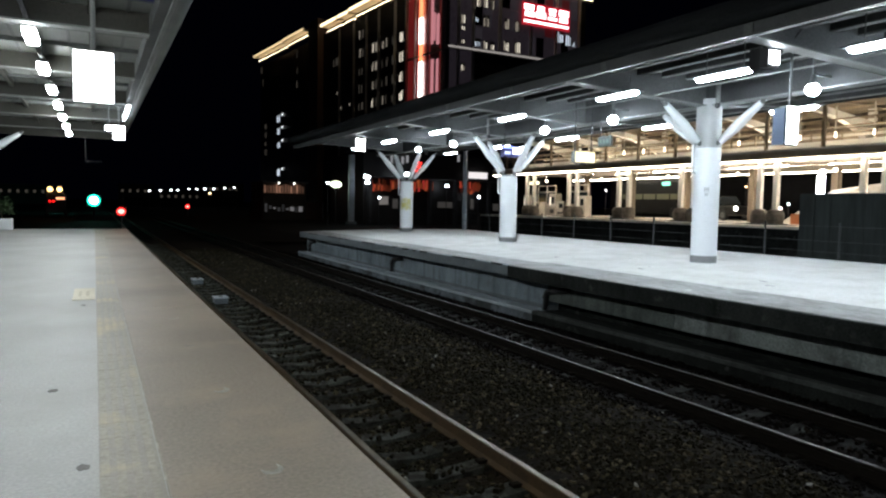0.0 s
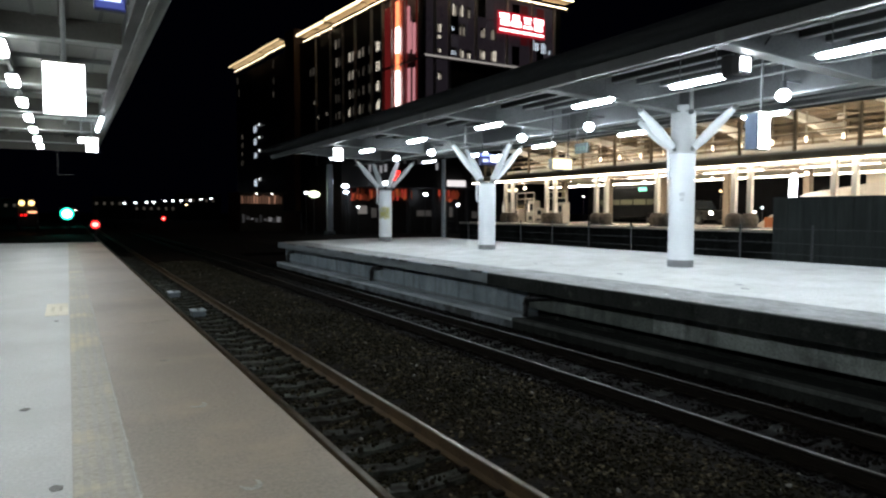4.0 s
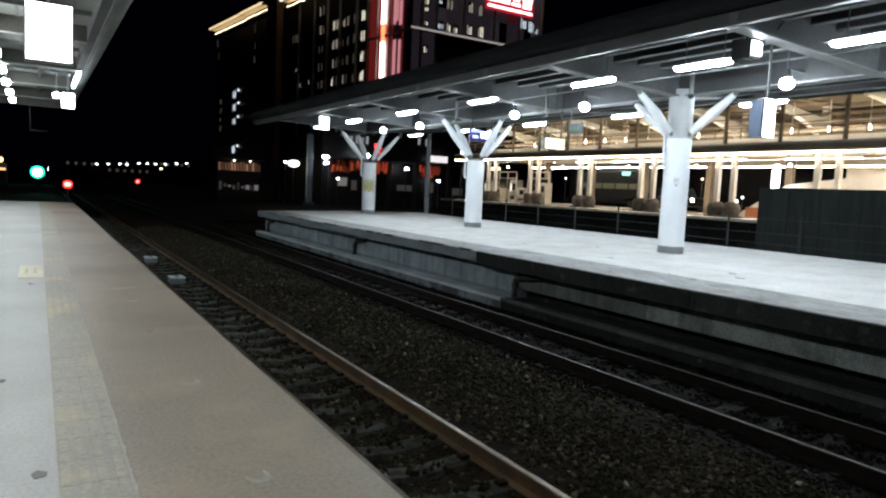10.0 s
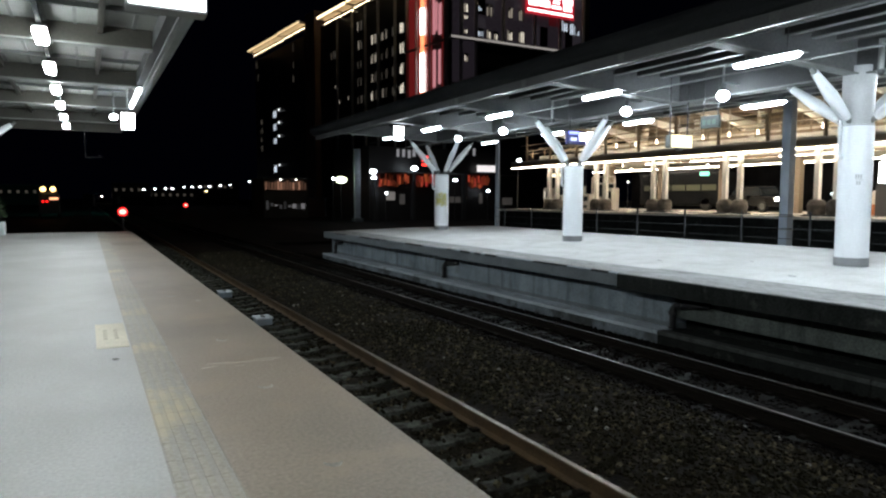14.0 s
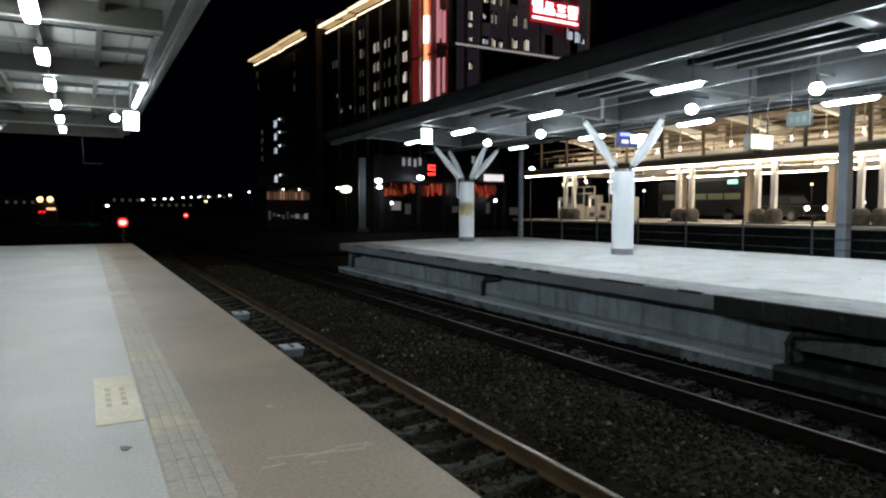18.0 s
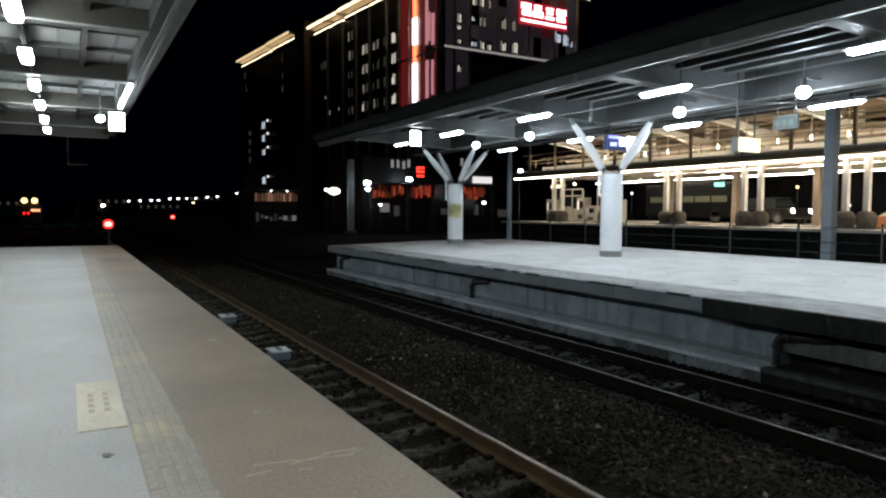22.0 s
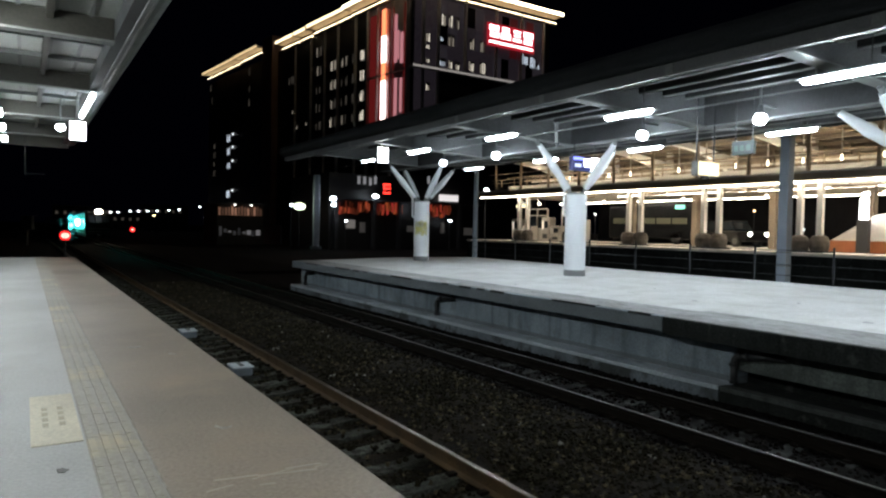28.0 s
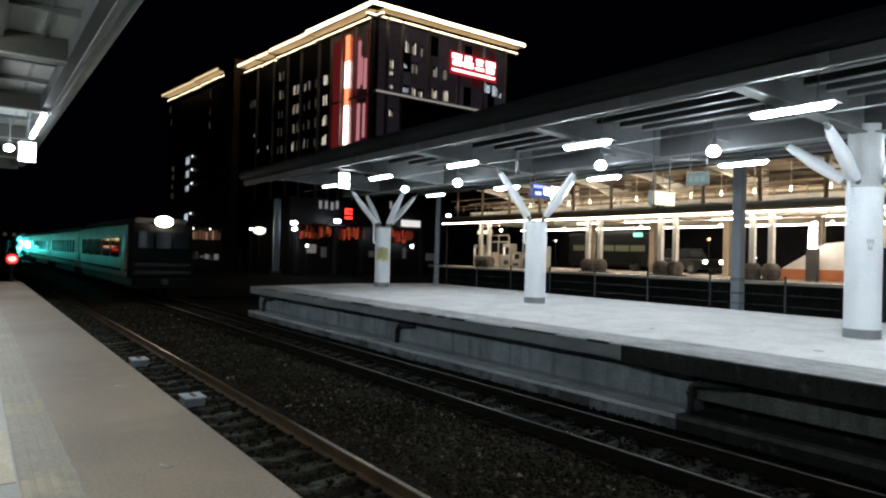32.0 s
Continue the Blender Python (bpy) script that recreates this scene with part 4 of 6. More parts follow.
for x in (1.2, 2.6, 4.0, 5.4, 6.8, 8.2):
    part("roof_purlin", box(x - 0.06, x + 0.06, AY0, AY1, 7.35, 7.6), M_SHADE, sb)
for x, z, h in ((0.9, 5.55, 0.06), (0.9, 5.3, 0.04), (5.2, 5.15, 0.16), (5.2, 5.65, 0.16), (5.2, 6.2, 0.08), (8.3, 5.2, 0.16), (8.3, 5.9, 0.16), (8.3, 6.5, 0.16), (10.5, 6.9, 0.2)):
    part("deck_rail", box(x - 0.05, x + 0.05, AY0, AY1, z, z + h), M_CREAM if x == 5.2 else M_SHADE, sb)
part("rear_parapet", box(6.4, 6.55, AY0, AY1, 4.5, 5.1), M_CREAM, sb, "pale rear parapet")
for k in range(30):
    y = AY0 + 0.8 + 1.65 * k
    part("baluster", box(0.87, 0.93, y - 0.03, y + 0.03, 5.0, 5.55), M_BROWN, sb)
    part("rear_stud", box(9.8, 9.95, y - 0.06, y + 0.06, 4.5, 7.35), M_SHADE if k % 3 else M_BROWN, sb)
for k in range(16):
    y = AY0 + 1.6 + 3.1 * k
    part("rafter", box(-1.2, 9.5, y - 0.07, y + 0.07, 7.2, 7.345), M_SHADE, sb)
part("back_wall", box(12.5, 12.7, AY0, AY1, 4.5, 7.6), M_SHADE, sb, "brown rear wall")
part("lower_wall", box(11.5, 11.7, AY0, 36, 0.64, 4.25), M_CREAM, sb)
# Near-black sheet stands for the unlit night behind the hall.
part("dark_wall", box(13.4, 13.6, 36.02, AY1, 0.64, 4.25), mat("unlit_night_wall", (0.008, 0.008, 0.009), 0.9, var=0.3, spec=0.05), sb)
for k in range(14):
    y = 34.0 + 1.97 * (k - 2)
    pdt = part("pendant_lamp", rod((2.0, y, 5.55), (2.0, y, 6.9), 0.04, None, 8), M_CREAM, sb, "thin pendant rod")
    part("bulb", ball((2.0, y, 5.42), 0.06, 10, (1, 1, 2.6)), M_BULB, pdt, "glowing bulb", smooth=True)
# Unseen strips added to brighten the girders and the roof underside.
M_WARM_FILL = glow("warm_fill_glow", (1.0, 0.89, 0.7), 50)
for k in range(12):
    part("fill_strip", box(2.95, 3.01, AY0 + 0.3 + 4.15 * k, AY0 + 4.2 + 4.15 * k, 4.98, 5.03), M_WARM_FILL, sb, "added warm fill strip hidden behind the parapet")
    part("fill_strip", box(0.42, 0.46, AY0 + 0.3 + 4.15 * k, AY0 + 4.2 + 4.15 * k, 4.52, 4.55), M_WARM_FILL, sb, "added warm fill strip hidden behind the parapet")
for k in range(8):
    part("lamp_tube", box(7.05, 7.1, 16 + 6.2 * k, 17.3 + 6.2 * k, 6.32, 6.365), M_WARM, sb, "glowing warm tube")
    # Hall tubes are added fill for floor and pillars, screened from view.
    part("lamp_tube", box(1.66, 1.71, 15.5 + 6.2 * k, 17.5 + 6.2 * k, 3.92, 3.96), M_WARM_HALL, sb, "glowing warm tube")
    part("tube_shade", box(1.58, 1.6, 15.4 + 6.2 * k, 17.6 + 6.2 * k, 3.88, 4.0), M_BROWN, sb, "added brown screen hiding the fill tube")
for y in (33.9, 39.9, 45.4, 52.1, 59.1):
    part("ceiling_lamp", ball((2.0, y, 3.6), 0.11, 12), M_BULB, sb, "glowing round lamp", smooth=True)
stair = bmesh.new()
pr_ = [(3.6, 24.0, 0.64), (3.6, 38.2, 0.64), (3.6, 35.0, 2.6), (3.6, 24.0, 4.0)]
va = [stair.verts.new(p) for p in pr_]
vb = [stair.verts.new((p[0] + 0.25, p[1], p[2])) for p in pr_]
stair.faces.new(va)
stair.faces.new(list(reversed(vb)))
for i in range(4):
    stair.faces.new((va[i], va[(i + 1) % 4], vb[(i + 1) % 4], vb[i]))
bmesh.ops.recalc_face_normals(stair, faces=stair.faces)
part("stair_flank", stair, mat("stair_render", (0.6, 0.57, 0.52), 0.7, var=0.2), sb, "pale sloping stair side")
part("orange_band", box(3.55, 3.598, 24.0, 37.4, 0.66, 1.25), mat("orange_band_paint", (0.36, 0.12, 0.045), 0.5), sb, "orange painted band")

to = thing("information_totem", "dark totem with a glowing white display on the annex platform", "sign", at=(34.0, 35.3, 0.64))
part("stand", box(-0.15, 0.15, -0.28, 0.28, 0, 1.7, 0.02), M_DARK, to)
part("display", box(-0.12, 0.12, -0.17, 0.17, 1.702, 2.75, 0.02), M_LBOX, to, "glowing white display")
part("crown", ball((0, -0.05, 2.96), 0.17, 14, (0.7, 1.2, 0.8)), M_LBOX, to, "glowing white crown", smooth=True)

gs = thing("green_exit_sign", "small glowing green exit sign hung under the annex deck", "sign", at=(33.5, 46.0, 3.0))
part("case", box(-0.04, 0.04, -0.38, 0.38, 0, 0.26, 0.01), M_DARK, gs)
part("panel", box(-0.05, -0.042, -0.35, 0.35, 0.02, 0.24), glow("green_panel", (0.25, 1.0, 0.7), 2.5), gs, "glowing green panel")
for dy in (-0.25, 0.25):
    part("hanger", rod((0, dy, 0.26), (0, dy, 1.26), 0.015, None, 6), M_DARK, gs)


def car(x, y, z, rz, paint, size):
    t = thing("parked_car", "parked black car with headlights on beyond the annex pillars", "car", at=(x, y, z))
    t.rotation_euler = (0, 0, rz)
    t.scale = (size, size, size)
    m = mat("car_paint", paint, 0.3, var=0.1)
    bm = box(-0.85, 0.85, -2.1, 2.1, 0.3, 0.85, 0.12)
    part("body", bm, m, t)
    cab = box(-0.74, 0.74, -1.1, 1.3, 0.85, 1.42, 0.1)
    for v in cab.verts:
        if v.co.z > 1.2:
            v.co.y *= 0.75
            v.co.x *= 0.88
    part("cabin", cab, M_GLASS, t, "dark glass cabin")
    for sx in (-0.78, 0.78):
        for sy in (-1.35, 1.35):
            w = part("wheel", rod((sx - 0.1, sy, 0.31), (sx + 0.1, sy, 0.31), 0.31, None, 18), M_BLACK, t)
            part("rim", rod((sx - 0.105, sy, 0.31), (sx + 0.105, sy, 0.31), 0.19, None, 12), M_STEEL, w)
    for sx in (-0.6, 0.6):
        part("headlight", ball((sx, -2.09, 0.7), 0.12, 12, (1.1, 0.5, 0.9)), glow("car_headlight", (1.0, 0.93, 0.8), 25), t, "glowing headlight")


car(40.3, 47.3, 0.64, math.radians(-10), (0.003, 0.003, 0.0035), 1.25)


def kiosk(x, y0, y1, h, lit):
    t = thing("ticket_machine", "cream ticket machine with dark screen and small lit panel", "ticket machine", group="ticket machines", at=(x, y0, 0.64))
    w = y1 - y0
    part("case", box(0, 0.7, 0, w, 0, h, 0.05), mat("kiosk_paint", (0.42, 0.39, 0.35), 0.5), t)
    part("screen", box(-0.02, -0.002, 0.15 * w, 0.62 * w, 0.55 * h, 0.85 * h), M_GLASS, t, "dark screen")
    part("lit_panel", box(-0.02, -0.002, 0.7 * w, 0.9 * w, 0.5 * h, 0.85 * h), glow("kiosk_panel", (1.0, 0.92, 0.78), lit), t, "small lit panel")
    part("flap", box(-0.02, -0.002, 0.2 * w, 0.8 * w, 0.12 * h, 0.3 * h), M_DARK, t)
    part("plinth", box(0.05, 0.72, 0.04, w - 0.04, -0.001, 0.1), M_BLACK, t)


kiosk(33.4, 62.2, 63.1, 1.8, 0.8)
kiosk(33.2, 60.3, 61.4, 1.2, 0.3)
kiosk(33.6, 58.6, 59.5, 1.9, 1.2)
kiosk(33.3, 57.0, 58.1, 1.25, 0.3)
kiosk(33.5, 54.6, 55.5, 1.7, 0.5)


M_BOOTH = mat("booth_frame", (0.5, 0.46, 0.41), 0.5, var=0.2)


def booth(y0, y1):
    t = thing("glass_booth", "cream framed booth with glass sides on the annex platform", "booth", group="glass booths", at=(35.0, y0, 0.64))
    w = y1 - y0
    for yy in (0, w / 2, w):
        part("post", box(-0.05, 0.05, yy - 0.05, yy + 0.05, 0, 2.6), M_BOOTH, t)
    for z in (0.0, 0.95, 2.05, 2.6):
        part("rail", box(-0.04, 0.04, 0.05, w - 0.05, z, z + 0.1), M_BOOTH, t)
    part("dado_panel", box(0.0, 0.03, 0.05, w - 0.05, 0.1, 0.95), M_BOOTH, t)
    for yy in (0.05, w / 2 + 0.05):
        part("pane", box(0.0, 0.02, yy, yy + w / 2 - 0.1, 1.05, 2.05), M_GLASS, t)


booth(56.0, 58.6)
booth(60.4, 63.0)
M_BUS = mat("dark_bus_paint", (0.008, 0.009, 0.01), 0.6, var=0.2, spec=0.1)
bu = thing("parked_bus", "dark parked bus with dimly lit greenish windows behind the annex", "bus", at=(40.2, 50.2, 0.64))
part("body", box(0, 2.4, 0, 8.4, 0.35, 3.0, 0.15), M_BUS, bu)
part("roof_pod", box(0.4, 2.0, 1, 6, 3.0, 3.2, 0.08), M_DARK, bu)
for k in range(5):
    part("side_window", box(-0.02, -0.002, 0.5 + 1.5 * k, 1.85 + 1.5 * k, 1.55, 2.0), glow("bus_window", (0.75, 0.8, 0.5), 0.012 if 0 < k < 4 else 0.004), bu, "dimly lit window")
for yy in (1.5, 6.6):
    part("wheel", rod((0.0, yy, 0.45), (0.3, yy, 0.45), 0.45, None, 18), M_BLACK, bu)
part("headlight", ball((0.1, -0.02, 0.9), 0.12, 10), glow("bus_lamp", (1, 0.95, 0.85), 6), bu, "glowing headlight")
# The first post lamp stands in for a lone vehicle headlight.
for xx, yy, z, cc in ((33.2, 37.1, 1.56, (1, 0.95, 0.88)), (42.8, 39.2, 2.6, (1, 0.9, 0.75)), (42.8, 43.4, 1.9, (0.8, 0.95, 1.0)), (42.8, 47.0, 3.2, (1, 0.6, 0.3)), (42.8, 53.5, 3.0, (1, 0.5, 0.2)), (42.8, 58.0, 2.9, (1, 0.25, 0.15)), (42.8, 60.5, 2.2, (0.7, 1.0, 0.85)), (42.8, 62.8, 3.1, (1, 0.95, 0.9))):
    la = thing("bollard_lamp", "small glowing lamp on a thin post behind the annex", "lamp", group="small lamps behind the annex", at=(xx, yy, 0.64))
    part("post", rod((0, 0, 0), (0, 0, z - 0.72), 0.03, None, 6), M_DARK, la)
    part("head", ball((0, 0, z - 0.64), 0.09, 10), glow("bollard_glow", cc, 5), la, "glowing head", smooth=True)
lb = thing("shop_sign", "glowing white shop sign under the annex deck", "sign", at=(33.0, 60.2, 3.3))
part("case", box(0, 0.15, 0, 1.9, 0, 0.32, 0.02), M_STEEL, lb)
part("panel", box(-0.01, -0.002, 0.04, 1.86, 0.03, 0.29), M_YBOX, lb, "glowing panel")
part("hanger", rod((0.07, 1, 0.32), (0.07, 1, 0.96), 0.03, None, 6), M_STEEL, lb)

# ---- tower block ----
tb = thing("tower_block", "dark high-rise with lit windows and glowing roof edges", "building")
FC, MC, RC = Vector((55, 120, 0)), Vector((49.5, 171.6, 0)), Vector((86.6, 120.8, 0))
EC = FC + (MC - FC).normalized() * 102.6


def prism(pts, z0, z1):
    bm = bmesh.new()
    a = [bm.verts.new((p.x, p.y, z0)) for p in pts]
    b = [bm.verts.new((p.x, p.y, z1)) for p in pts]
    n = len(pts)
    for i in range(n):
        bm.faces.new((a[i], a[(i + 1) % n], b[(i + 1) % n], b[i]))
    bm.faces.new(a)
    bm.faces.new(b)
    bmesh.ops.recalc_face_normals(bm, faces=bm.faces)
    return bm


M_TOWER = mat("dark_cladding", (0.013, 0.012, 0.0125), 0.5, var=0.3, scale=1, fine=6)
M_TGLASS = mat("purple_grey_glass", (0.16, 0.14, 0.17), 0.3, var=0.25, scale=2, fine=9)
M_MULL = mat("facade_mullion", (0.62, 0.6, 0.6), 0.5, var=0.2)
M_FIN = mat("brown_fin_cladding", (0.3, 0.19, 0.14), 0.6, var=0.2, scale=1)
# Faint emission paints a dim lit look into the glazing.
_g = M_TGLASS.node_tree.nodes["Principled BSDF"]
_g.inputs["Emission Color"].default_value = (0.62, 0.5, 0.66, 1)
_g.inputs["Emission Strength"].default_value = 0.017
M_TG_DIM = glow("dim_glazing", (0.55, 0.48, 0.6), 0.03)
M_TG_DARK = glass("dark_glazing", (0.012, 0.011, 0.013), 0.2)
# The sign's red glow on the glass is put in as emission.
M_TG_RED = glow("sign_glow_glazing", (1.0, 0.12, 0.16), 0.03)
part("wall", prism([FC, RC, EC + (RC - FC), EC], -1.3, 42.6), M_TOWER, tb)


class Facade:
    """A wall from a towards b: slabs given by the distance along it, the height and how far they stand out."""

    def __init__(self, a, b):
        self.a, self.d = a, (b - a).normalized()
        self.n = Vector((self.d.y, -self.d.x, 0))
        if self.n.dot(Vector((0, 60, 0)) - a) < 0:
            self.n = -self.n

    def slab(self, u0, u1, z0, z1, out0, out1):
        bm = bmesh.new()
        vs = [bm.verts.new(self.a + self.d * u + self.n * o + Vector((0, 0, z))) for u in (u0, u1) for o in (out0, out1) for z in (z0, z1)]
        for f in ((0, 1, 3, 2), (4, 5, 7, 6), (0, 1, 5, 4), (2, 3, 7, 6), (0, 2, 6, 4), (1, 3, 7, 5)):
            bm.faces.new([vs[i] for i in f])
        bmesh.ops.recalc_face_normals(bm, faces=bm.faces)
        return bm


LF, RF = Facade(FC, MC), Facade(FC, RC)
M_EDGE_LINE = glow("roof_edge_light", (1.0, 0.84, 0.58), 7)
M_SOFFIT = mat("cream_soffit", (0.55, 0.43, 0.28), 0.6, var=0.15)


M_EDGE_DIM = glow("wing_edge_light", (1.0, 0.74, 0.42), 0.9)
M_EDGE_DOWN = glow("lower_edge_light", (1.0, 0.8, 0.52), 6)
M_EDGE_MID = glow("side_edge_light", (1.0, 0.8, 0.52), 2.4)


def cornice(f, u0, u1, z, out, line=None):
    """A deep roof overhang with a glowing edge; a lamp line along the wall washes its underside."""
    line = line or M_EDGE_LINE
    reach, z = out + 1.2, z - 0.42
    c = part("cornice", f.slab(u0, u1, z - 0.55, z, 0, reach), M_SOFFIT, tb, "cream roof overhang")
    part("light_line", f.slab(u0, u1, z - 0.5, z + 0.05, reach + 0.02, reach + 0.2), line, c, "glowing edge line")
    part("light_line", f.slab(u0 + 0.2, u1, z - 1.55, z - 1.3, 0.1, 0.45), M_EDGE_DOWN, c, "glowing lower edge line")
    part("frieze", f.slab(u0 + 0.2, u1, z - 1.85, z - 1.57, 0.0, 0.6), M_MULL_DIM, c, "cream frieze below the lamp line")


M_MULL_DIM = mat("cream_frieze", (0.4, 0.34, 0.26), 0.6, var=0.2)
cornice(LF, -2.4, 20.0, 44.6, 1.2)
cornice(LF, 20.2, 36.0, 44.5, 0.9, M_EDGE_MID)
cornice(LF, 36.8, 42.2, 44.3, 0.9, M_EDGE_MID)
cornice(LF, 43.0, 51.7, 44.3, 0.9, M_EDGE_MID)
cornice(RF, -2.4, 32.8, 44.6, 1.2)
cornice(LF, 63.0, 78.0, 45.9, 0.8, M_EDGE_DIM)
cornice(LF, 78.4, 102.6, 45.7, 0.8, M_EDGE_DIM)
part("fin_wall", LF.slab(54.8, 60.6, -1.3, 46.3, -1, 1.6), M_FIN, tb, "brown slab between the two wings")
for u, w in ((14.1, 0.5), (18.6, 0.35), (25.6, 0.3), (31.2, 0.25), (37.4, 0.25), (45.0, 0.25), (10.6, 0.25), (6.0, 0.25), (1.2, 0.4)):
    part("mullion", LF.slab(u - w / 2, u + w / 2, -1.3, 42.8, 0.02, 0.5), M_MULL, tb)
for z in (42.6, 29.4):
    part("transom", LF.slab(-0.2, 14.0, z - 0.2, z + 0.2, 0.02, 0.4), M_MULL, tb)
M_WB = glow("window_bright", (1.0, 0.91, 0.75), 0.78)
M_WM = glow("window_mid", (1.0, 0.88, 0.72), 0.28)
M_WD = glow("window_dim", (0.95, 0.82, 0.68), 0.05)
M_WC = glow("window_cold", (0.75, 0.86, 1.0), 0.8)
M_WC2 = glow("window_cold_dim", (0.75, 0.86, 1.0), 0.45)
M_FRAME = mat("window_frame", (0.06, 0.055, 0.05), 0.5)


M_WX = glass("unlit_pane", (0.012, 0.012, 0.014), 0.15)
wrng = random.Random(77)


def window(f, u, z, w, h, m):
    """A framed window of narrow panes; some panes are curtained and dimmer."""
    fr = part("window", f.slab(u - w / 2 - 0.1, u + w / 2 + 0.1, z - h / 2 - 0.1, z + h / 2 + 0.1, 0.01, 0.17), M_FRAME, tb)
    n = 3 if w > 1.0 else 2
    dim = {M_WB: M_WM, M_WM: M_WD, M_WD: M_WX, M_WC: M_WC2}[m]
    lit = wrng.randrange(n)
    for k in range(n):
        a0, a1 = u - w / 2 + w * k / n + 0.09, u - w / 2 + w * (k + 1) / n - 0.09
        top = z + h / 2 - wrng.choice((0, 0, 0.25, 0.5))
        part("pane", f.slab(a0, a1, z - h / 2, top, 0.172, 0.19), m if k == lit or wrng.random() < 0.45 else dim, fr)


rows_z = (38.5, 34.5, 30.6, 26.7, 23.0)
for z in rows_z[1:]:
    window(LF, 16.2, z, 1.5, 1.9, M_WB)
for z, ms in ((34.5, "bm"), (30.6, "mm"), (26.7, "md"), (23.0, "bd")):
    for u, k in zip((28.4, 26.9), ms):
        window(LF, u, z, 0.9, 1.9, {"b": M_WB, "m": M_WM, "d": M_WD}[k])
for z, ms in ((34.5, "mmd"), (30.6, "ddd"), (26.7, "ddd"), (23.0, "mdd")):
    for u, k in zip((23.9, 22.2, 19.6), ms):
        window(LF, u, z, 0.8, 1.8, {"b": M_WB, "m": M_WM, "d": M_WD}[k])
for z, ms in ((38.5, "md"), (34.5, "md"), (30.6, "dd"), (26.7, "dd"), (23.0, "dd")):
    for u, k in zip((34.6, 33.2), ms):
        window(LF, u, z, 0.9, 1.9, {"b": M_WB, "m": M_WM, "d": M_WD}[k])
for u in (48.4, 47.0, 46.2):
    window(LF, u, 34.6, 0.7, 1.7, M_WD)
for u, z in ((39.7, 24.0), (44.0, 23.7), (46.5, 27.4)):
    window(LF, u, z, 0.9, 0.9, M_WM)
for u, z in ((72.3, 40.9), (72.1, 36.6), (72.0, 33.0), (100.8, 41.0), (99.5, 37.2)):
    window(LF, u, z, 0.9, 1.9, M_WD)
for z in (25.1, 21.6, 17.9, 9.9):
    window(LF, 86.2, z, 2.4, 2.0, M_WC)
    part("stair_lamp", LF.slab(82.4, 83.2, z + 0.6, z + 1.2, 0.15, 0.4), glow("stair_lamp_light", (0.9, 0.95, 1.0), 1.0), tb, "small white stair lamp")
for z in (24.0, 21.4, 19.0, 16.2):
    window(LF, 97.2, z, 1.6, 1.6, M_WD)
# Pale slab added as a reflector for the strip's red light.
part("strip_backing", LF.slab(0.4, 13.8, 20.5, 42.2, 0.005, 0.018), mat("pale_glow_backing", (0.55, 0.45, 0.47), 0.35, var=0.3, scale=2, fine=9), tb, "added pale backing that catches the strip's light")
part("light_strip", LF.slab(7.9, 9.1, 21, 41.2, 0.3, 0.4), glow("red_strip", (1.0, 0.24, 0.1), 2.2), tb, "glowing orange-red light strip")
for z0, z1 in ((31.6, 36.4), (21.2, 28.3)):
    part("strip_core", LF.slab(7.88, 9.12, z0, z1, 0.28, 0.45), glow("white_strip", (1.0, 0.8, 0.75), 4), tb, "white-hot part of the light strip")
# Pink glow on the glazing is put in as emissive strips.
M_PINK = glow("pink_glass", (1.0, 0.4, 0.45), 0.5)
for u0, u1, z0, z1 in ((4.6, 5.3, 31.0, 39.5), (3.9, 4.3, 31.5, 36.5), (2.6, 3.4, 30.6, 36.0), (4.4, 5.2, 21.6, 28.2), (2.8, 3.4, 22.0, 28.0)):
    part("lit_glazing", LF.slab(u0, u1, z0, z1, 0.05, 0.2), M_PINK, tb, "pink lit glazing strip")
# Red spill from the light strip is painted as faintly emissive panels.
M_REDG = glow("red_spill_glass", (1.0, 0.08, 0.08), 0.09)
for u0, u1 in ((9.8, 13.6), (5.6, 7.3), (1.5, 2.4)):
    part("red_glazing", LF.slab(u0, u1, 21, 41, 0.02, 0.1), M_REDG, tb, "glazing with the strip's red glow painted in")
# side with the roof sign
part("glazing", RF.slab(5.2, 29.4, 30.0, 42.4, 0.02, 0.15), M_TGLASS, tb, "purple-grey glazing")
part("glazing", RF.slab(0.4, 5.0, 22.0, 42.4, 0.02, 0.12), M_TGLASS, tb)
lg = part("ledge", RF.slab(-0.3, 31.5, 29.3, 29.9, 0.02, 0.9), M_MULL, tb, "pale ledge")
# The ledge's brightness is put in as a dim glowing line.
part("light_line", RF.slab(-0.3, 31.4, 29.45, 29.75, 0.92, 1.0), glow("ledge_light", (1.0, 0.93, 0.88), 0.3), lg, "dim white edge line")
prng = random.Random(12)
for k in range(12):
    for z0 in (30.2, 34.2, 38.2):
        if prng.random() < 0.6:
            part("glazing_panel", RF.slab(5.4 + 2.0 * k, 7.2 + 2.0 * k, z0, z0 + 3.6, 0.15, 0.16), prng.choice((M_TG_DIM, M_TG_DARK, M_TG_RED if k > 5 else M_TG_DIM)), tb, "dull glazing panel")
for u in (2.0, 5.1, 10.9, 18.0, 24.0, 29.7):
    part("mullion", RF.slab(u - 0.22, u + 0.22, 29.9 if u > 5.2 else 20, 42.8, 0.16, 0.6), M_MULL, tb)
part("lattice", RF.slab(5.6, 12.5, 25.4, 27.6, 0.05, 0.2), mat("lattice_screen", (0.2, 0.17, 0.12), 0.6, scale=30, var=0.6), tb)
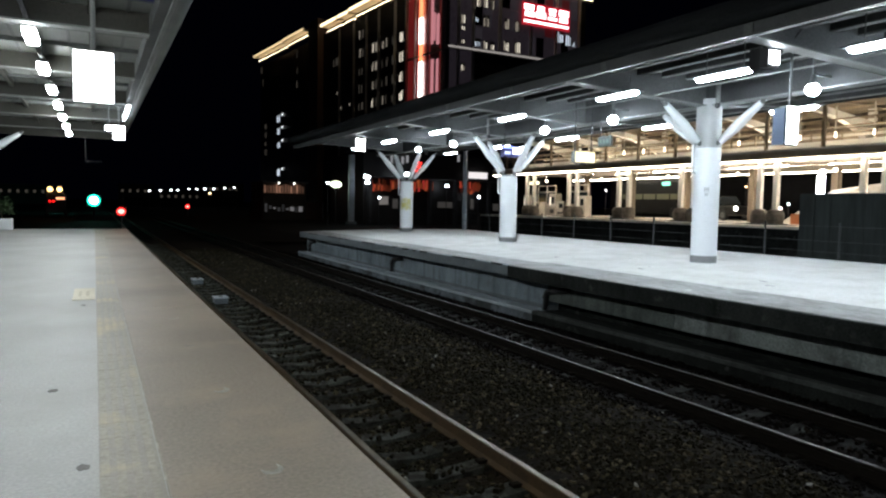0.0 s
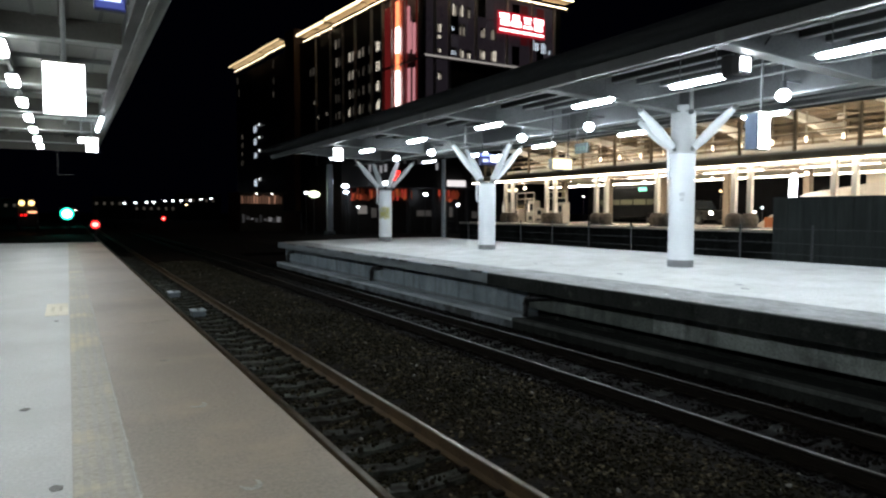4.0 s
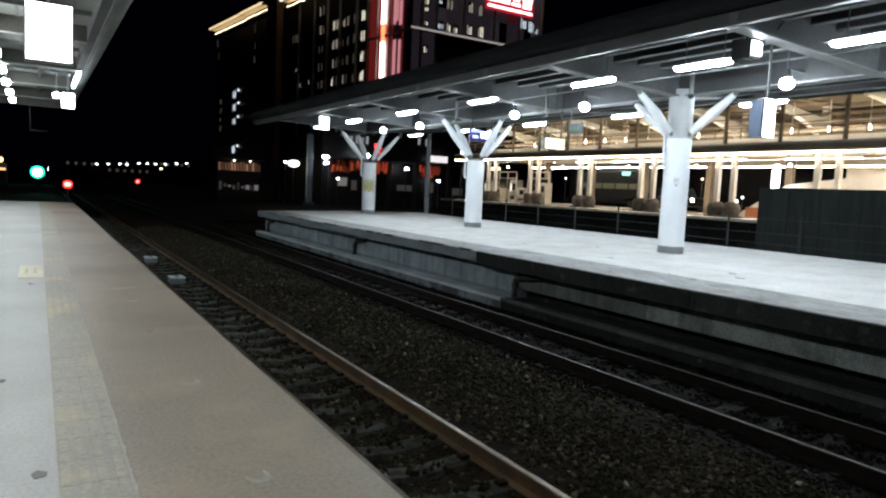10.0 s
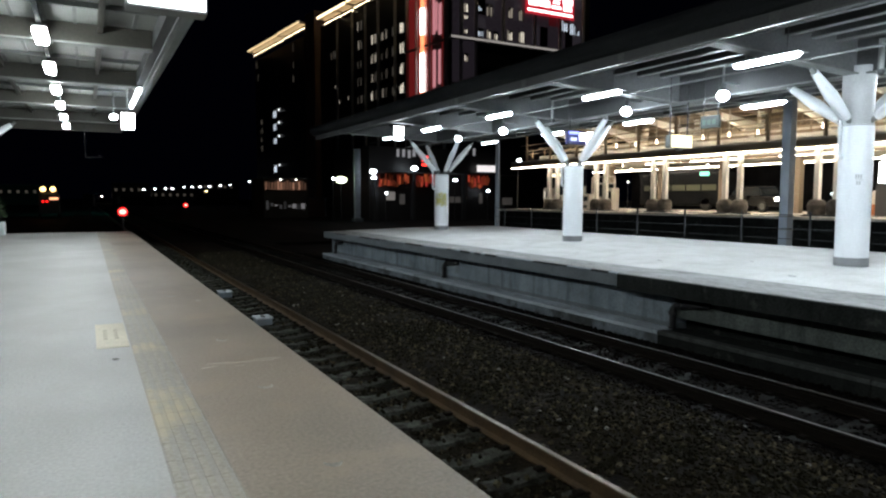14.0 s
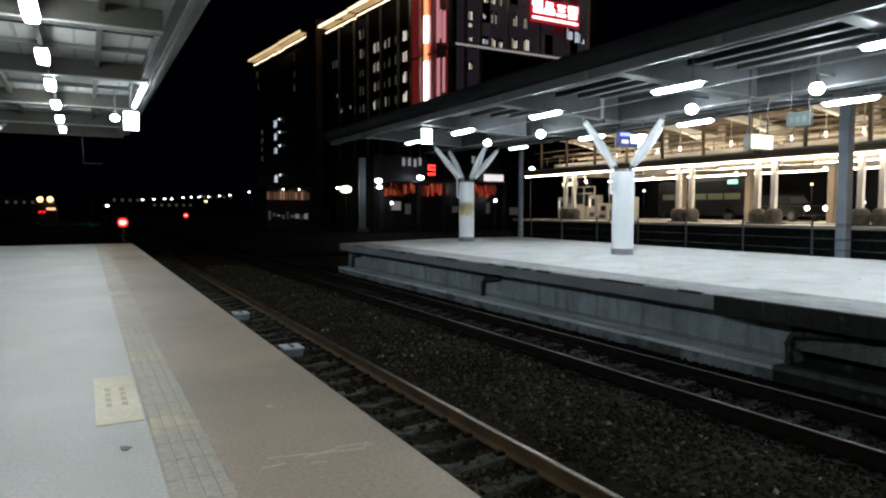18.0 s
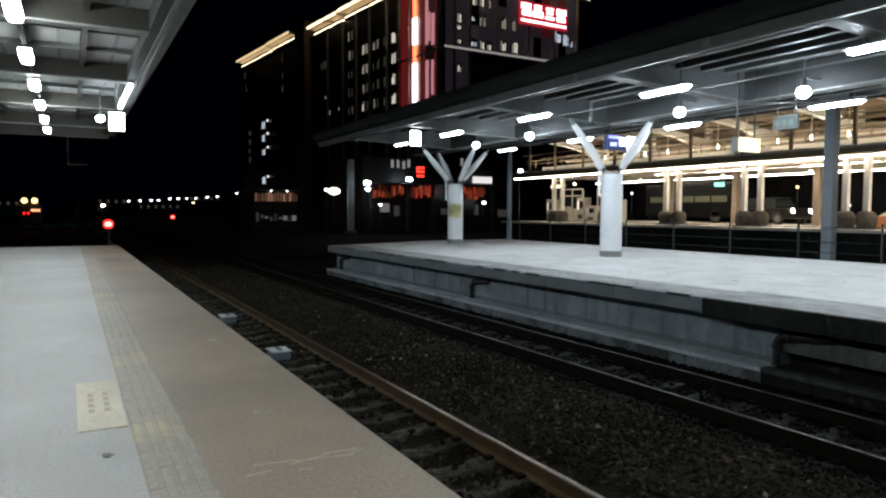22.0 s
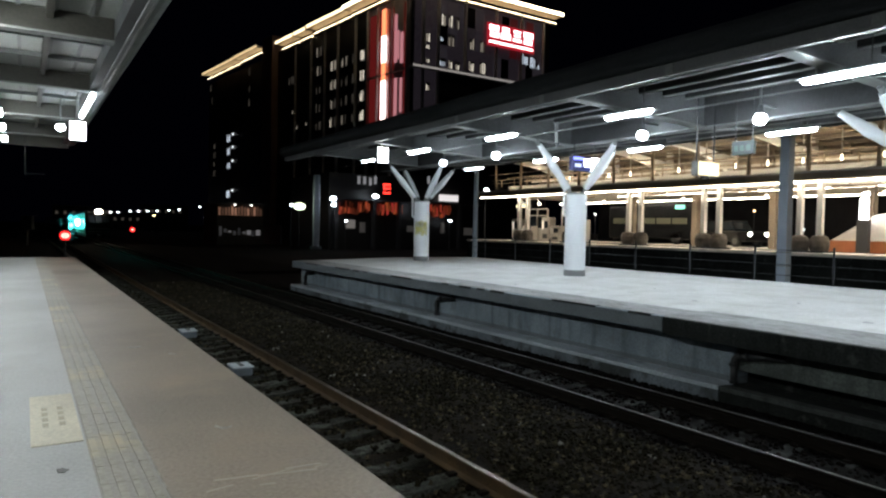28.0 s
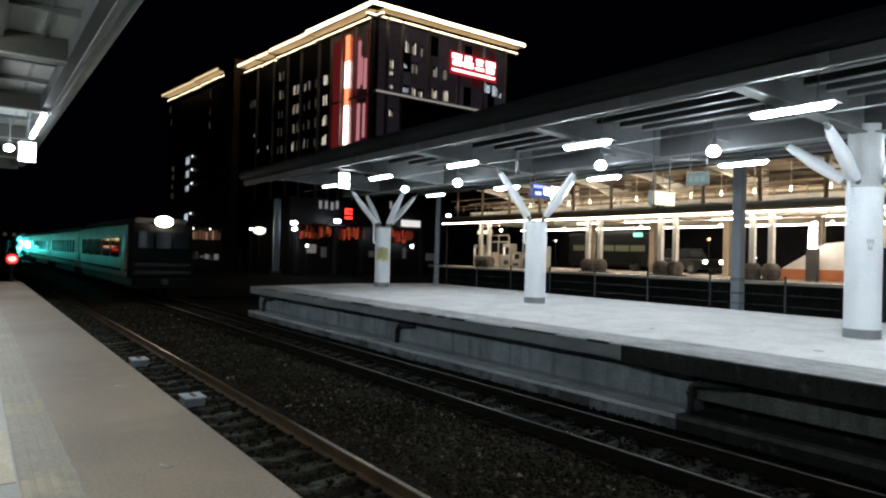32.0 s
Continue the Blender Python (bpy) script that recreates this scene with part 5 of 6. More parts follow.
for u, z, w, h, m in ((6.3, 38.6, 0.9, 2.0, M_WB), (7.8, 38.6, 0.9, 2.0, M_WB), (9.3, 38.5, 0.8, 2.0, M_WM), (6.2, 31.1, 1.2, 1.3, M_WC), (7.9, 30.9, 0.9, 1.4, M_WB), (9.4, 30.9, 0.9, 1.4, M_WB),
                      (12.5, 31.3, 1.2, 1.7, M_WB), (15.1, 31.3, 1.3, 1.9, M_WB), (12.6, 35.3, 1.0, 1.8, M_WM), (15.0, 35.2, 1.1, 1.9, M_WM), (6.0, 35.2, 0.7, 0.7, M_WC), (8.0, 35.2, 1.2, 2.0, M_WM),
                      (25.2, 34.6, 1.5, 2.0, M_WC), (27.2, 34.2, 1.4, 2.0, M_WC), (28.5, 33.6, 0.8, 0.9, M_WC), (3.1, 34.9, 0.9, 1.4, M_WB), (3.1, 33.3, 0.8, 0.6, M_WB), (3.1, 30.9, 0.8, 0.6, M_WB), (3.2, 26.4, 0.8, 1.3, M_WB)):
    window(RF, u, z, w, h, m)
sg = part("roof_sign", RF.slab(15.6, 27.0, 35.7, 39.9, 0.62, 0.75), glow("red_sign_field", (1.0, 0.03, 0.06), 0.4), tb, "glowing red roof sign")
M_GLYPH = glow("sign_strokes", (1.0, 0.66, 0.68), 4)
for k in range(4):
    u = 15.9 + 2.75 * k
    for du0, du1, z0, z1 in (((0.1, 2.3, 38.5, 39.5), (0.3, 2.4, 37.3, 38.2)), ((0.4, 2.0, 38.6, 39.5), (0.1, 2.4, 37.3, 38.4)), ((0.4, 2.1, 38.9, 39.4), (0.5, 2.0, 38.2, 38.6), (0.2, 2.3, 37.3, 37.8)), ((0.1, 2.4, 38.4, 39.5), (0.2, 2.2, 37.2, 38.1)))[k]:
        part("stroke_block", RF.slab(u + du0, u + du1, z0, z1, 0.76, 0.9), M_GLYPH, sg, "pale red light block")
part("stroke_bar", RF.slab(16.0, 26.6, 36.2, 36.6, 0.76, 0.9), M_GLYPH, sg, "pale red light bar")

# ---- town beyond the platforms ----
ar = thing("market_arcade", "low arcade with red lit awnings beside the yard", "building", at=(30, 95, -1.3))
part("wall", box(0, 22, 0.3, 14, 0, 9.5), M_TOWER, ar)
part("eave", box(-0.3, 22.3, -1.2, 0.3, 6.1, 6.3), M_DARK, ar)
arng = random.Random(31)
for x0, n in ((0.8, 26), (6.2, 22), (14.2, 19)):
    for k in range(n):
        x, w = x0 + 0.17 * k, arng.uniform(0.04, 0.11)
        z0 = 4.2 + arng.uniform(0, 0.9)
        part("awning_slat", box(x, x + w, -0.6, -0.1, z0, min(6.0, z0 + arng.uniform(0.4, 1.5))), glow("red_awning", (1.0, arng.uniform(0.08, 0.22), 0.07), arng.choice((0.02, 0.05, 0.1, 0.28))), ar, "red lit awning slat")
part("lit_band", box(15.5, 18.5, -0.5, -0.3, 6.5, 7.4), glow("band_light", (0.95, 0.9, 0.9), 0.9), ar, "white lit band")
for x in (0.4, 5.6, 9.2, 13.2, 18.6):
    part("pillar", box(x, x + 0.45, -0.7, 0.0, 0, 6.1), M_DARK, ar)
for x, z, w, h in ((2.2, 2.6, 1.3, 1.1), (4.2, 2.1, 0.7, 1.3), (11.0, 2.3, 2.2, 0.8), (16.2, 2.2, 0.5, 1.4), (20.0, 2.0, 1.6, 1.0)):
    part("shop_window", box(x, x + w, 0.1, 0.29, z, z + h), glow("shop_glow", (0.95, 0.88, 0.82), 0.14 if x == 2.2 else 0.03), ar, "dimly lit shop window")
for x, z in ((3.8, 8.2), (4.6, 8.2), (5.4, 8.1), (6.1, 8.3), (14.0, 8.8), (15.2, 8.7)):
    part("upper_window", box(x, x + 0.35, 0.2, 0.29, z, z + 1.0), glow("upper_glow", (0.85, 0.85, 0.9), 0.25), ar, "small lit window")
rs = part("red_sign", box(6.9, 8.1, -0.6, -0.5, 7.0, 8.4), M_DARK, ar)
for z in (7.1, 7.65, 8.15):
    part("stroke_bar", box(7.0, 8.0, -0.64, -0.61, z, z + 0.22), glow("red_neon", (1.0, 0.03, 0.02), 5), rs, "red neon bar")
part("stroke_bar", box(7.0, 7.25, -0.64, -0.61, 7.65, 8.3), glow("red_neon", (1.0, 0.03, 0.02), 5), rs, "red neon bar")

lc = thing("lit_concrete_pylon", "pale blue-lit concrete pylon at the edge of the yard", "pylon", at=(27.9, 94, -1.3))
# Blue light on the concrete is put into its pale colour.
part("shaft", box(-0.35, 0.35, -0.3, 0.3, 0, 8.9, 0.05), mat("bluelit_concrete", (0.66, 0.74, 0.84), 0.7, var=0.2), lc)
part("foot", box(-0.6, 0.6, -0.5, 0.5, 0, 0.4, 0.05), M_CONC, lc)


def street_lamp(x, y, top, r, color, power):
    t = thing("street_lamp", "street lamp on a dark post with a glowing head", "street lamp", group="street lamps", at=(x, y, -1.3))
    part("post", rod((0, 0, 0), (0, 0, top + 1.3), 0.09, 0.05, 8), M_DARK, t)
    part("head", ball((0, -0.15, top + 1.3), r, 12, (1.25, 1, 0.75)), glow("street_head", color, power), t, "glowing lamp head", smooth=True)
    part("cap", rod((0, -0.15, top + 1.3 + r * 0.55), (0, -0.15, top + 1.3 + r), r * 0.6, r * 0.2, 10), M_DARK, t)
    return t


for x, z in ((15.2, 4.4), (18.6, 4.6), (22.0, 4.8), (24.2, 4.8), (27.8, 5.3), (30.4, 5.4), (33.1, 5.5), (36.1, 5.6), (39.8, 6.0), (43.1, 6.3), (49.8, 7.5), (51.5, 4.0)):
    street_lamp(x, 260, z, 0.34, (0.9, 0.94, 1.0), 6)
for x, z, r in ((29.75, 4.85, 0.36), (29.85, 4.1, 0.26), (35.4, 5.37, 0.36), (41.4, 4.0, 0.25), (24.6, 3.9, 0.17), (46.5, 2.6, 0.2), (31.5, 2.2, 0.15)):
    street_lamp(x, 93.5, z, r, (0.82, 0.9, 1.0), 16)
street_lamp(26.3, 95.5, 3.82, 0.62, (0.85, 1.0, 0.7), 3)
street_lamp(33.0, 66.5, 5.0, 0.2, (0.9, 0.95, 1.0), 9)
street_lamp(26.0, 200, 3.4, 0.3, (1.0, 0.75, 0.4), 4)

SHX, SHW, SHZ = 20.6, 6.5, 5.6
sh = thing("low_shop", "low brown-lit shop with a slatted front across the yard", "building", at=(SHX, 112, -1.3))
part("wall", box(0, SHW, 0, 8, 0, SHZ), mat("shop_brown", (0.06, 0.038, 0.026), 0.7, var=0.3, scale=2), sh)
part("roof", box(-0.2, SHW + 0.2, -0.9, 8.2, SHZ, SHZ + 0.18), M_DARK, sh)
srng = random.Random(5)
for k in range(14):
    u = 0.2 + (SHW - 0.4) * k / 14
    part("lit_slat", box(u, u + 0.28, -0.08, -0.01, SHZ - 1.55, SHZ - 0.25 - 0.3 * srng.random()), glow("slat_glow", (1.0, 0.5, 0.32), srng.choice((0.05, 0.09, 0.14, 0.25))), sh, "dim orange lit slat")
for k in range(9):
    u = 0.3 + (SHW - 0.8) * k / 9
    part("lit_door", box(u, u + srng.uniform(0.3, 0.6), -0.1, -0.01, 1.1 + 0.6 * srng.random(), 1.8 + 0.7 * srng.random()), glow("door_glow", (0.85, 0.82, 0.85), srng.choice((0.015, 0.03, 0.06, 0.14))), sh, "dim shopfront pane")
for u in (0.35, 0.7):
    part("lamp", ball((SHW * u, -0.6, SHZ - 0.1), 0.14, 12), glow("shop_lamp", (1, 0.95, 0.9), 4), sh, "glowing lamp")

hu = thing("relay_hut", "dark red-brown relay hut beside the line", "hut", at=(27.7, 118, -1.3))
part("wall", box(0, 4.0, 0, 3, 0, 2.8, 0.03), mat("hut_brown", (0.12, 0.05, 0.04), 0.7, var=0.25), hu)
part("roof", box(-0.15, 4.15, -0.15, 3.15, 2.8, 2.95), M_DARK, hu)
for x in (0.0, 3.9):
    part("corner_post", box(x - 0.06, x + 0.12, -0.08, -0.005, 0, 2.8), M_POLE, hu)
wl = thing("yard_wall", "long dark boundary wall behind the yard", "wall", kind="structure")
part("wall", box(9, 26, 300, 300.4, -1.3, 2.2), M_CONC_DARK, wl)
for k, (x, w, h) in enumerate(((8, 14, 9), (24, 18, 7), (-40, 26, 8), (44, 20, 11))):
    fb = thing("far_building", "dark low building on the far side of town", "building", group="far dark buildings", at=(x, 330 + 7 * k, -1.3))
    part("wall", box(0, w, 0, 10, 0, h), M_TOWER, fb)
    part("roof", box(-0.3, w + 0.3, -0.3, 10.3, h, h + 0.4), M_DARK, fb)
    for j in range(int(w // 3)):
        part("window", box(0.8 + 3 * j, 1.8 + 3 * j, -0.08, -0.01, h - 3.2, h - 2.0), M_WD, fb)

# ---- near platform canopy ----
cl = thing("canopy_1", "grey steel platform canopy with cross beams and edge gutter over the near platform", "canopy", kind="structure")
CE = 48.4
part("deck", box(-9, -0.25, -8, CE, 4.75, 4.82), M_DECK_L, cl)
gut = [(-0.3 + 0.2 * math.cos(a) * 1.0 + 0.19, 4.66 + 0.26 * math.sin(a)) for a in [math.radians(d) for d in range(-120, 121, 20)]]
part("edge_gutter", sweep(gut, -8, CE), M_STEEL, cl, "rounded grey edge gutter", smooth=False)
part("edge_channel", box(-0.42, -0.24, -8, CE, 4.44, 4.74), M_STEEL_R, cl)
part("gutter_lip", box(-0.26, -0.2, -8, CE, 4.38, 4.42), M_FLANGE, cl, "thin pale gutter lip")
for k in range(17):
    part("deck_rib", box(-8.8 + 0.5 * k, -8.74 + 0.5 * k, -8, CE, 4.725, 4.749), M_STEEL, cl)
y = -3.9
while y < CE - 1:
    cb = part("cross_beam", box(-9, -0.43, y - 0.05, y + 0.05, 4.38, 4.75), M_BEAM_L, cl)
    part("flange", box(-9, -0.43, y - 0.13, y + 0.13, 4.345, 4.378), M_DECK_L, cb)
    if y + 4.9 < CE:
        for x in (-1.35, -3.4, -5.4, -7.4):
            part("stub_purlin", box(x - 0.05, x + 0.05, y + 0.06, y + 4.84, 4.6, 4.748), M_BEAM_L, cl)
        for dy in (1.6, 3.25):
            part("rail", box(-9, -0.43, y + dy, y + dy + 0.08, 4.66, 4.748), M_STEEL, cl)
    y += 4.9
part("end_beam", box(-9, -0.2, CE, CE + 0.12, 4.3, 4.95), M_BEAM_L, cl)
part("lamp_rail", box(-2.34, -2.26, -8, CE, 4.38, 4.42), M_STEEL_D, cl)
for k in range(-9, 6):
    tube_lamp(-2.3, 29.55 + 3.32 * k, 4.27, M_TUBE_L, 1.05, 0.105, end=0.92, square=0.35)
# Two glowing tubes are added for the bright streak on the gutter.
for y in (36.1, 38.2):
    tube_lamp(-0.36, y, 4.3, M_TUBE_OLD, 1.7, 0.05, end=0.9, square=0.4)


def light_box(x0, x1, y, z0, z1):
    t = thing("hanging_light_box", "lit white hanging sign box under the platform canopy", "sign", group="hanging light boxes", at=((x0 + x1) / 2, y, z0))
    w, h = (x1 - x0) / 2, z1 - z0
    part("case", box(-w, w, -0.06, 0.06, 0, h, 0.008), M_STEEL, t)
    part("panel", box(-w + 0.012, w - 0.012, -0.066, -0.061, 0.012, h - 0.012), M_LBOX, t, "glowing white panel")
    part("hanger", rod((0, 0, h), (0, 0, 4.77 - z0), 0.02, None, 8), M_STEEL, t)
    return t


light_box(-1.505, -1.165, 19.0, 2.275, 2.74)
light_box(-0.8, -0.45, 36.0, 3.3, 3.76)
gl = thing("globe_lamp", "round white lamp hung under the near canopy", "lamp", group="round bay lamps", at=(-0.86, 39.0, 3.95))
part("bowl", ball((0, 0, 0), 0.115, 16, (1, 1, 0.8)), M_GLOBE, gl, "glowing round bowl", smooth=True)
part("hanger", rod((0, 0, 0.15), (0, 0, 0.82), 0.02, None, 8), M_STEEL, gl)
ba = thing("blue_sign_board", "blue lit hanging sign with a white bar under the near canopy", "sign", at=(-0.9, 20.0, 3.52))
part("case", box(-0.15, 0.15, 0.0, 0.08, 0, 0.42, 0.008), mat("blue_board", (0.02, 0.03, 0.16), 0.4), ba)
part("panel", box(-0.135, 0.135, -0.008, -0.001, 0.02, 0.4), glow("blue_panel", (0.12, 0.17, 0.75), 0.35), ba, "dim blue lit panel")
part("white_bar", box(-0.1, 0.1, -0.014, -0.009, 0.09, 0.15), glow("white_bar_light", (0.6, 0.7, 1.0), 2.0), ba, "white lit bar")
part("hanger", rod((0, 0.04, 0.42), (0, 0.04, 1.25), 0.015, None, 8), M_STEEL, ba)
br = thing("hanging_bracket", "bent dark pipe bracket hung from the canopy end", "bracket", at=(-1.67, 46.0, 3.06))
part("drop", rod((0, 0, 0), (0, 0, 1.7), 0.009, None, 8), M_WIRE, br)
part("arm", rod((0, 0, 0), (0.62, 0, 0.02), 0.009, None, 8), M_WIRE, br)

# ---- planter and plant at the platform end ----
pt = thing("planter", "white planter box at the platform end", "planter", at=(-4.95, 47.0, 0))
part("box", box(-0.4, 0.4, -0.3, 0.3, 0, 0.5, 0.03), M_WHITE, pt)
part("soil", box(-0.35, 0.35, -0.25, 0.25, 0.502, 0.53), M_GROUND, pt)


def leaf_shrub():
    rr = random.Random(8)
    vs, fs = [], []
    for n in range(420):
        a, e, d = rr.uniform(0, 6.28), rr.uniform(0.1, 1.5), rr.uniform(0.15, 0.75)
        c = Vector((math.cos(a) * math.cos(e) * d * 0.7, math.sin(a) * math.cos(e) * d * 0.6, math.sin(e) * d * 1.1))
        m = Euler((rr.uniform(-1, 1), rr.uniform(-1, 1), a)).to_matrix()
        k = len(vs)
        for q in ((0, -0.02, 0), (0.07, -0.03, 0.015), (0.15, 0, 0), (0.07, 0.03, 0.015)):
            vs.append(c + m @ Vector(q))
        fs.append((k, k + 1, k + 2, k + 3))
    me = bpy.data.meshes.new("foliage")
    me.from_pydata(vs, [], fs)
    me.materials.append(mat("leaf_green", (0.05, 0.09, 0.035), 0.6, var=0.3))
    return me


sh2 = thing("potted_shrub", "dark green leafy shrub growing in the white planter", "shrub", at=(-4.95, 47.0, 0.53))
fo = new("foliage", leaf_shrub())
fo.parent = sh2
fo.location = (0, 0, 0.15)
part("stem", rod((0, 0, 0), (0, 0, 0.5), 0.025, 0.015, 8), M_BROWN, sh2)

# ---- signals and works vehicle ----
M_RED = glow("red_signal_light", (1.0, 0.012, 0.012), 2.2)
M_RED_CORE = glow("red_signal_core", (1.0, 0.24, 0.2), 4)
M_GREEN_CORE = glow("green_signal_core", (0.35, 1.0, 0.9), 14)
M_GREEN_S = glow("green_fill_light", (0.08, 1.0, 0.86), 24000)
M_GREEN = glow("green_signal_light", (0.01, 1.0, 0.62), 3)


def red_signal(x, y, z, r):
    t = thing("red_signal", "small lineside signal showing a red light", "signal", group="red signals", at=(x, y, -1.3))
    part("post", rod((0, 0, 0), (0, 0, z + 1.3), 0.06, None, 8), M_DARK, t)
    part("head", box(-r - 0.02, r + 0.02, 0.03, 0.2, z + 1.3 - r - 0.02, z + 1.3 + r + 0.02, 0.02), M_BLACK, t)
    # Wide red lens stands in for the halo around the bright core.
    part("lens", ball((0, -0.01, z + 1.3), r, 14, (1, 0.3, 1)), M_RED, t, "glowing red lens widened into a halo", smooth=True)
    part("lens_core", ball((0, -0.05, z + 1.3), r * 0.7, 16, (1.1, 0.3, 0.9)), M_RED_CORE, t, "white-hot lens core", smooth=True)
    part("hood", bm_rod(bmesh.new(), (0, -0.0, z + 1.3 + r), (0, -0.3, z + 1.3 + r), 0.03, None, 8), M_DARK, t)


red_signal(0.09, 57.5, 0.68, 0.26)
red_signal(12.0, 127.5, 0.42, 0.36)
gsig = thing("green_signal", "lineside colour light signal, head turned away to darken its green lamp", "signal", at=(-1.41, 100, -1.3))
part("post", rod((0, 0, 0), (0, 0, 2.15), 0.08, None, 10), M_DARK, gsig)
# Head is made to turn so the lamp goes dark; lens oversized for glare.
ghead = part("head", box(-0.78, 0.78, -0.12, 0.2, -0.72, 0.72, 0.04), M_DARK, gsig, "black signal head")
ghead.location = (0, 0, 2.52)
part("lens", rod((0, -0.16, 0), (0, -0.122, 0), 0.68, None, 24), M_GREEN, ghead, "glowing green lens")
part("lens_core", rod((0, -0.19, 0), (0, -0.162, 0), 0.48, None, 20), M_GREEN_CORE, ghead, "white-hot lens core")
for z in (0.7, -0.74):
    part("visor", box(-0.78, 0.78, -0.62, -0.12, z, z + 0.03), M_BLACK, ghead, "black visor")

# Added lamp for the green on the coaches; hood and louvres hide it.
gs2 = thing("green_signal", "unseen hooded green lamp added between the tracks to light the coach sides", "signal", at=(2.9, 138, -1.3))
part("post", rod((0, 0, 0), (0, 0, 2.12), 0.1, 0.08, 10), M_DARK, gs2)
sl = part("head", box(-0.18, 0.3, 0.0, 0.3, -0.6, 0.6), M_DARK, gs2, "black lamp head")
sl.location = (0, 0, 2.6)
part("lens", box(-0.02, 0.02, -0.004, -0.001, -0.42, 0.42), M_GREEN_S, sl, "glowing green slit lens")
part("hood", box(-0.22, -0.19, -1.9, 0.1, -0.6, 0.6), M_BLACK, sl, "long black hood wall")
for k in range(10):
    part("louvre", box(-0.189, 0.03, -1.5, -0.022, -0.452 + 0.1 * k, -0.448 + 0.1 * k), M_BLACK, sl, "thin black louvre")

wv = thing("works_vehicle", "dark works vehicle with amber roof lamps and red tail lights", "vehicle", at=(-6.2, 120, -1.12))
part("body", box(-1.2, 1.2, 0, 5, 0.5, 3.2, 0.1), M_DARK, wv)
part("cab_roof", box(-1.0, 1.0, 0.1, 2.0, 3.2, 3.5, 0.08), M_DARK, wv)
for sx in (-1, 1):
    for sy in (0.9, 4.0):
        part("wheel", rod((sx * 1.15 - 0.12, sy, 0.5), (sx * 1.15 + 0.12, sy, 0.5), 0.5, None, 16), M_BLACK, wv)
for x in (-0.6, 0.55):
    part("amber_lamp", ball((x, -0.1, 3.75), 0.36, 12), glow("amber_light", (1.0, 0.62, 0.22), 4), wv, "glowing amber lamp", smooth=True)
    part("lamp_stalk", rod((x, 0.0, 3.3), (x, -0.1, 3.6), 0.04, None, 8), M_DARK, wv)
for x, z in ((-0.65, 2.1), (-0.2, 2.1)):
    part("tail_light", ball((x, -0.05, z), 0.16, 10), M_RED, wv, "glowing red tail light", smooth=True)
part("lit_strip", box(0.1, 1.15, -0.06, -0.005, 2.35, 2.65), glow("amber_strip", (1.0, 0.4, 0.2), 2), wv, "orange lit strip")

# ---- train ----
tr = thing("train", "arriving train, black cab front, silver coach sides, headlight lit", "train", at=(5.599, 50, RAIL_Z))
M_LOCO = mat("dark_loco_paint", (0.006, 0.006, 0.0065), 0.6, var=0.2, spec=0.06)
M_LOCO_S = mat("pale_loco_stripe", (0.03, 0.03, 0.032), 0.5, var=0.15, spec=0.1)
M_COACH = mat("stainless_side", (0.46, 0.47, 0.48), 0.4, metal=0.9, var=0.15, scale=3, fine=20)
M_ROOF = mat("coach_roof", (0.02, 0.02, 0.02), 0.7, var=0.2)
lo = box(-1.38, 1.38, 0, 16.6, 0.95, 3.45, 0.14)
for v in lo.verts:
    if v.co.y < 0.5 and v.co.z > 2.3:
        v.co.y += 0.28 * (v.co.z - 2.3)
part("cab_car_body", lo, M_LOCO, tr)
part("cab_car_roof", box(-1.15, 1.15, 0.6, 16.2, 3.45, 3.72, 0.1), M_ROOF, tr)
part("cab_car_frame", box(-1.3, 1.3, 0.1, 16.5, 0.55, 0.95, 0.03), M_DARK, tr)
# Hidden plate added to block headlight spill on the cab roof.
part("headlight_shroud", box(-0.34, 0.34, 0.22, 0.26, 3.3, 3.76, 0.01), M_LOCO, tr, "added black plate keeping the headlight off the roof")
# Lamp is enlarged so that its glare is held in the shape.
part("headlight", ball((0, 0.05, 3.54), 0.31, 20, (1.22, 0.45, 0.78)), glow("headlamp", (1.0, 0.88, 0.66), 60), tr, "glowing headlight oversized for its glare")
for x0, x1 in ((-1.1, -0.42), (-0.34, 0.34), (0.42, 1.1)):
    part("cab_window", box(x0, x1, -0.02, 0.2, 2.3, 3.1, 0.03), M_GLASS, tr, "dark cab window")
for z in (1.15, 1.5):
    part("front_stripe", box(-1.2, 1.2, -0.012, -0.002, z, z + 0.14), M_LOCO_S, tr, "pale stripe")
side = part("side_panel", box(-1.4, -1.381, 0.75, 16.5, 0.97, 3.36), M_COACH, tr, "silver side panel")
part("side_band", box(-1.408, -1.402, 0.8, 16.4, 1.2, 1.34), M_LOCO, side, "dark side band")
ME_CWIN = mesh_of("coach_window", box(-0.012, 0.0, -0.55, 0.55, 1.85, 2.75, 0.0), M_GLASS)
ME_CDOOR = mesh_of("coach_door", box(-0.01, 0.0, -0.45, 0.45, 1.0, 3.0, 0.0), mat("coach_door_paint", (0.3, 0.31, 0.32), 0.4, metal=0.5))
for y0 in (3.3, 6.0, 8.7, 11.4, 14.1):
    for dy in (0, 1.15):
        shared("side_window", ME_CWIN, side, (-1.402, y0 + dy, 0))
shared("cab_door", ME_CDOOR, side, (-1.402, 1.7, 0))
part("buffer_beam", box(-1.3, 1.3, -0.15, 0.1, 0.5, 0.95, 0.03), M_LOCO, tr)
part("coupler", box(-0.12, 0.12, -0.55, -0.15, 0.7, 0.95, 0.03), M_DARK, tr)
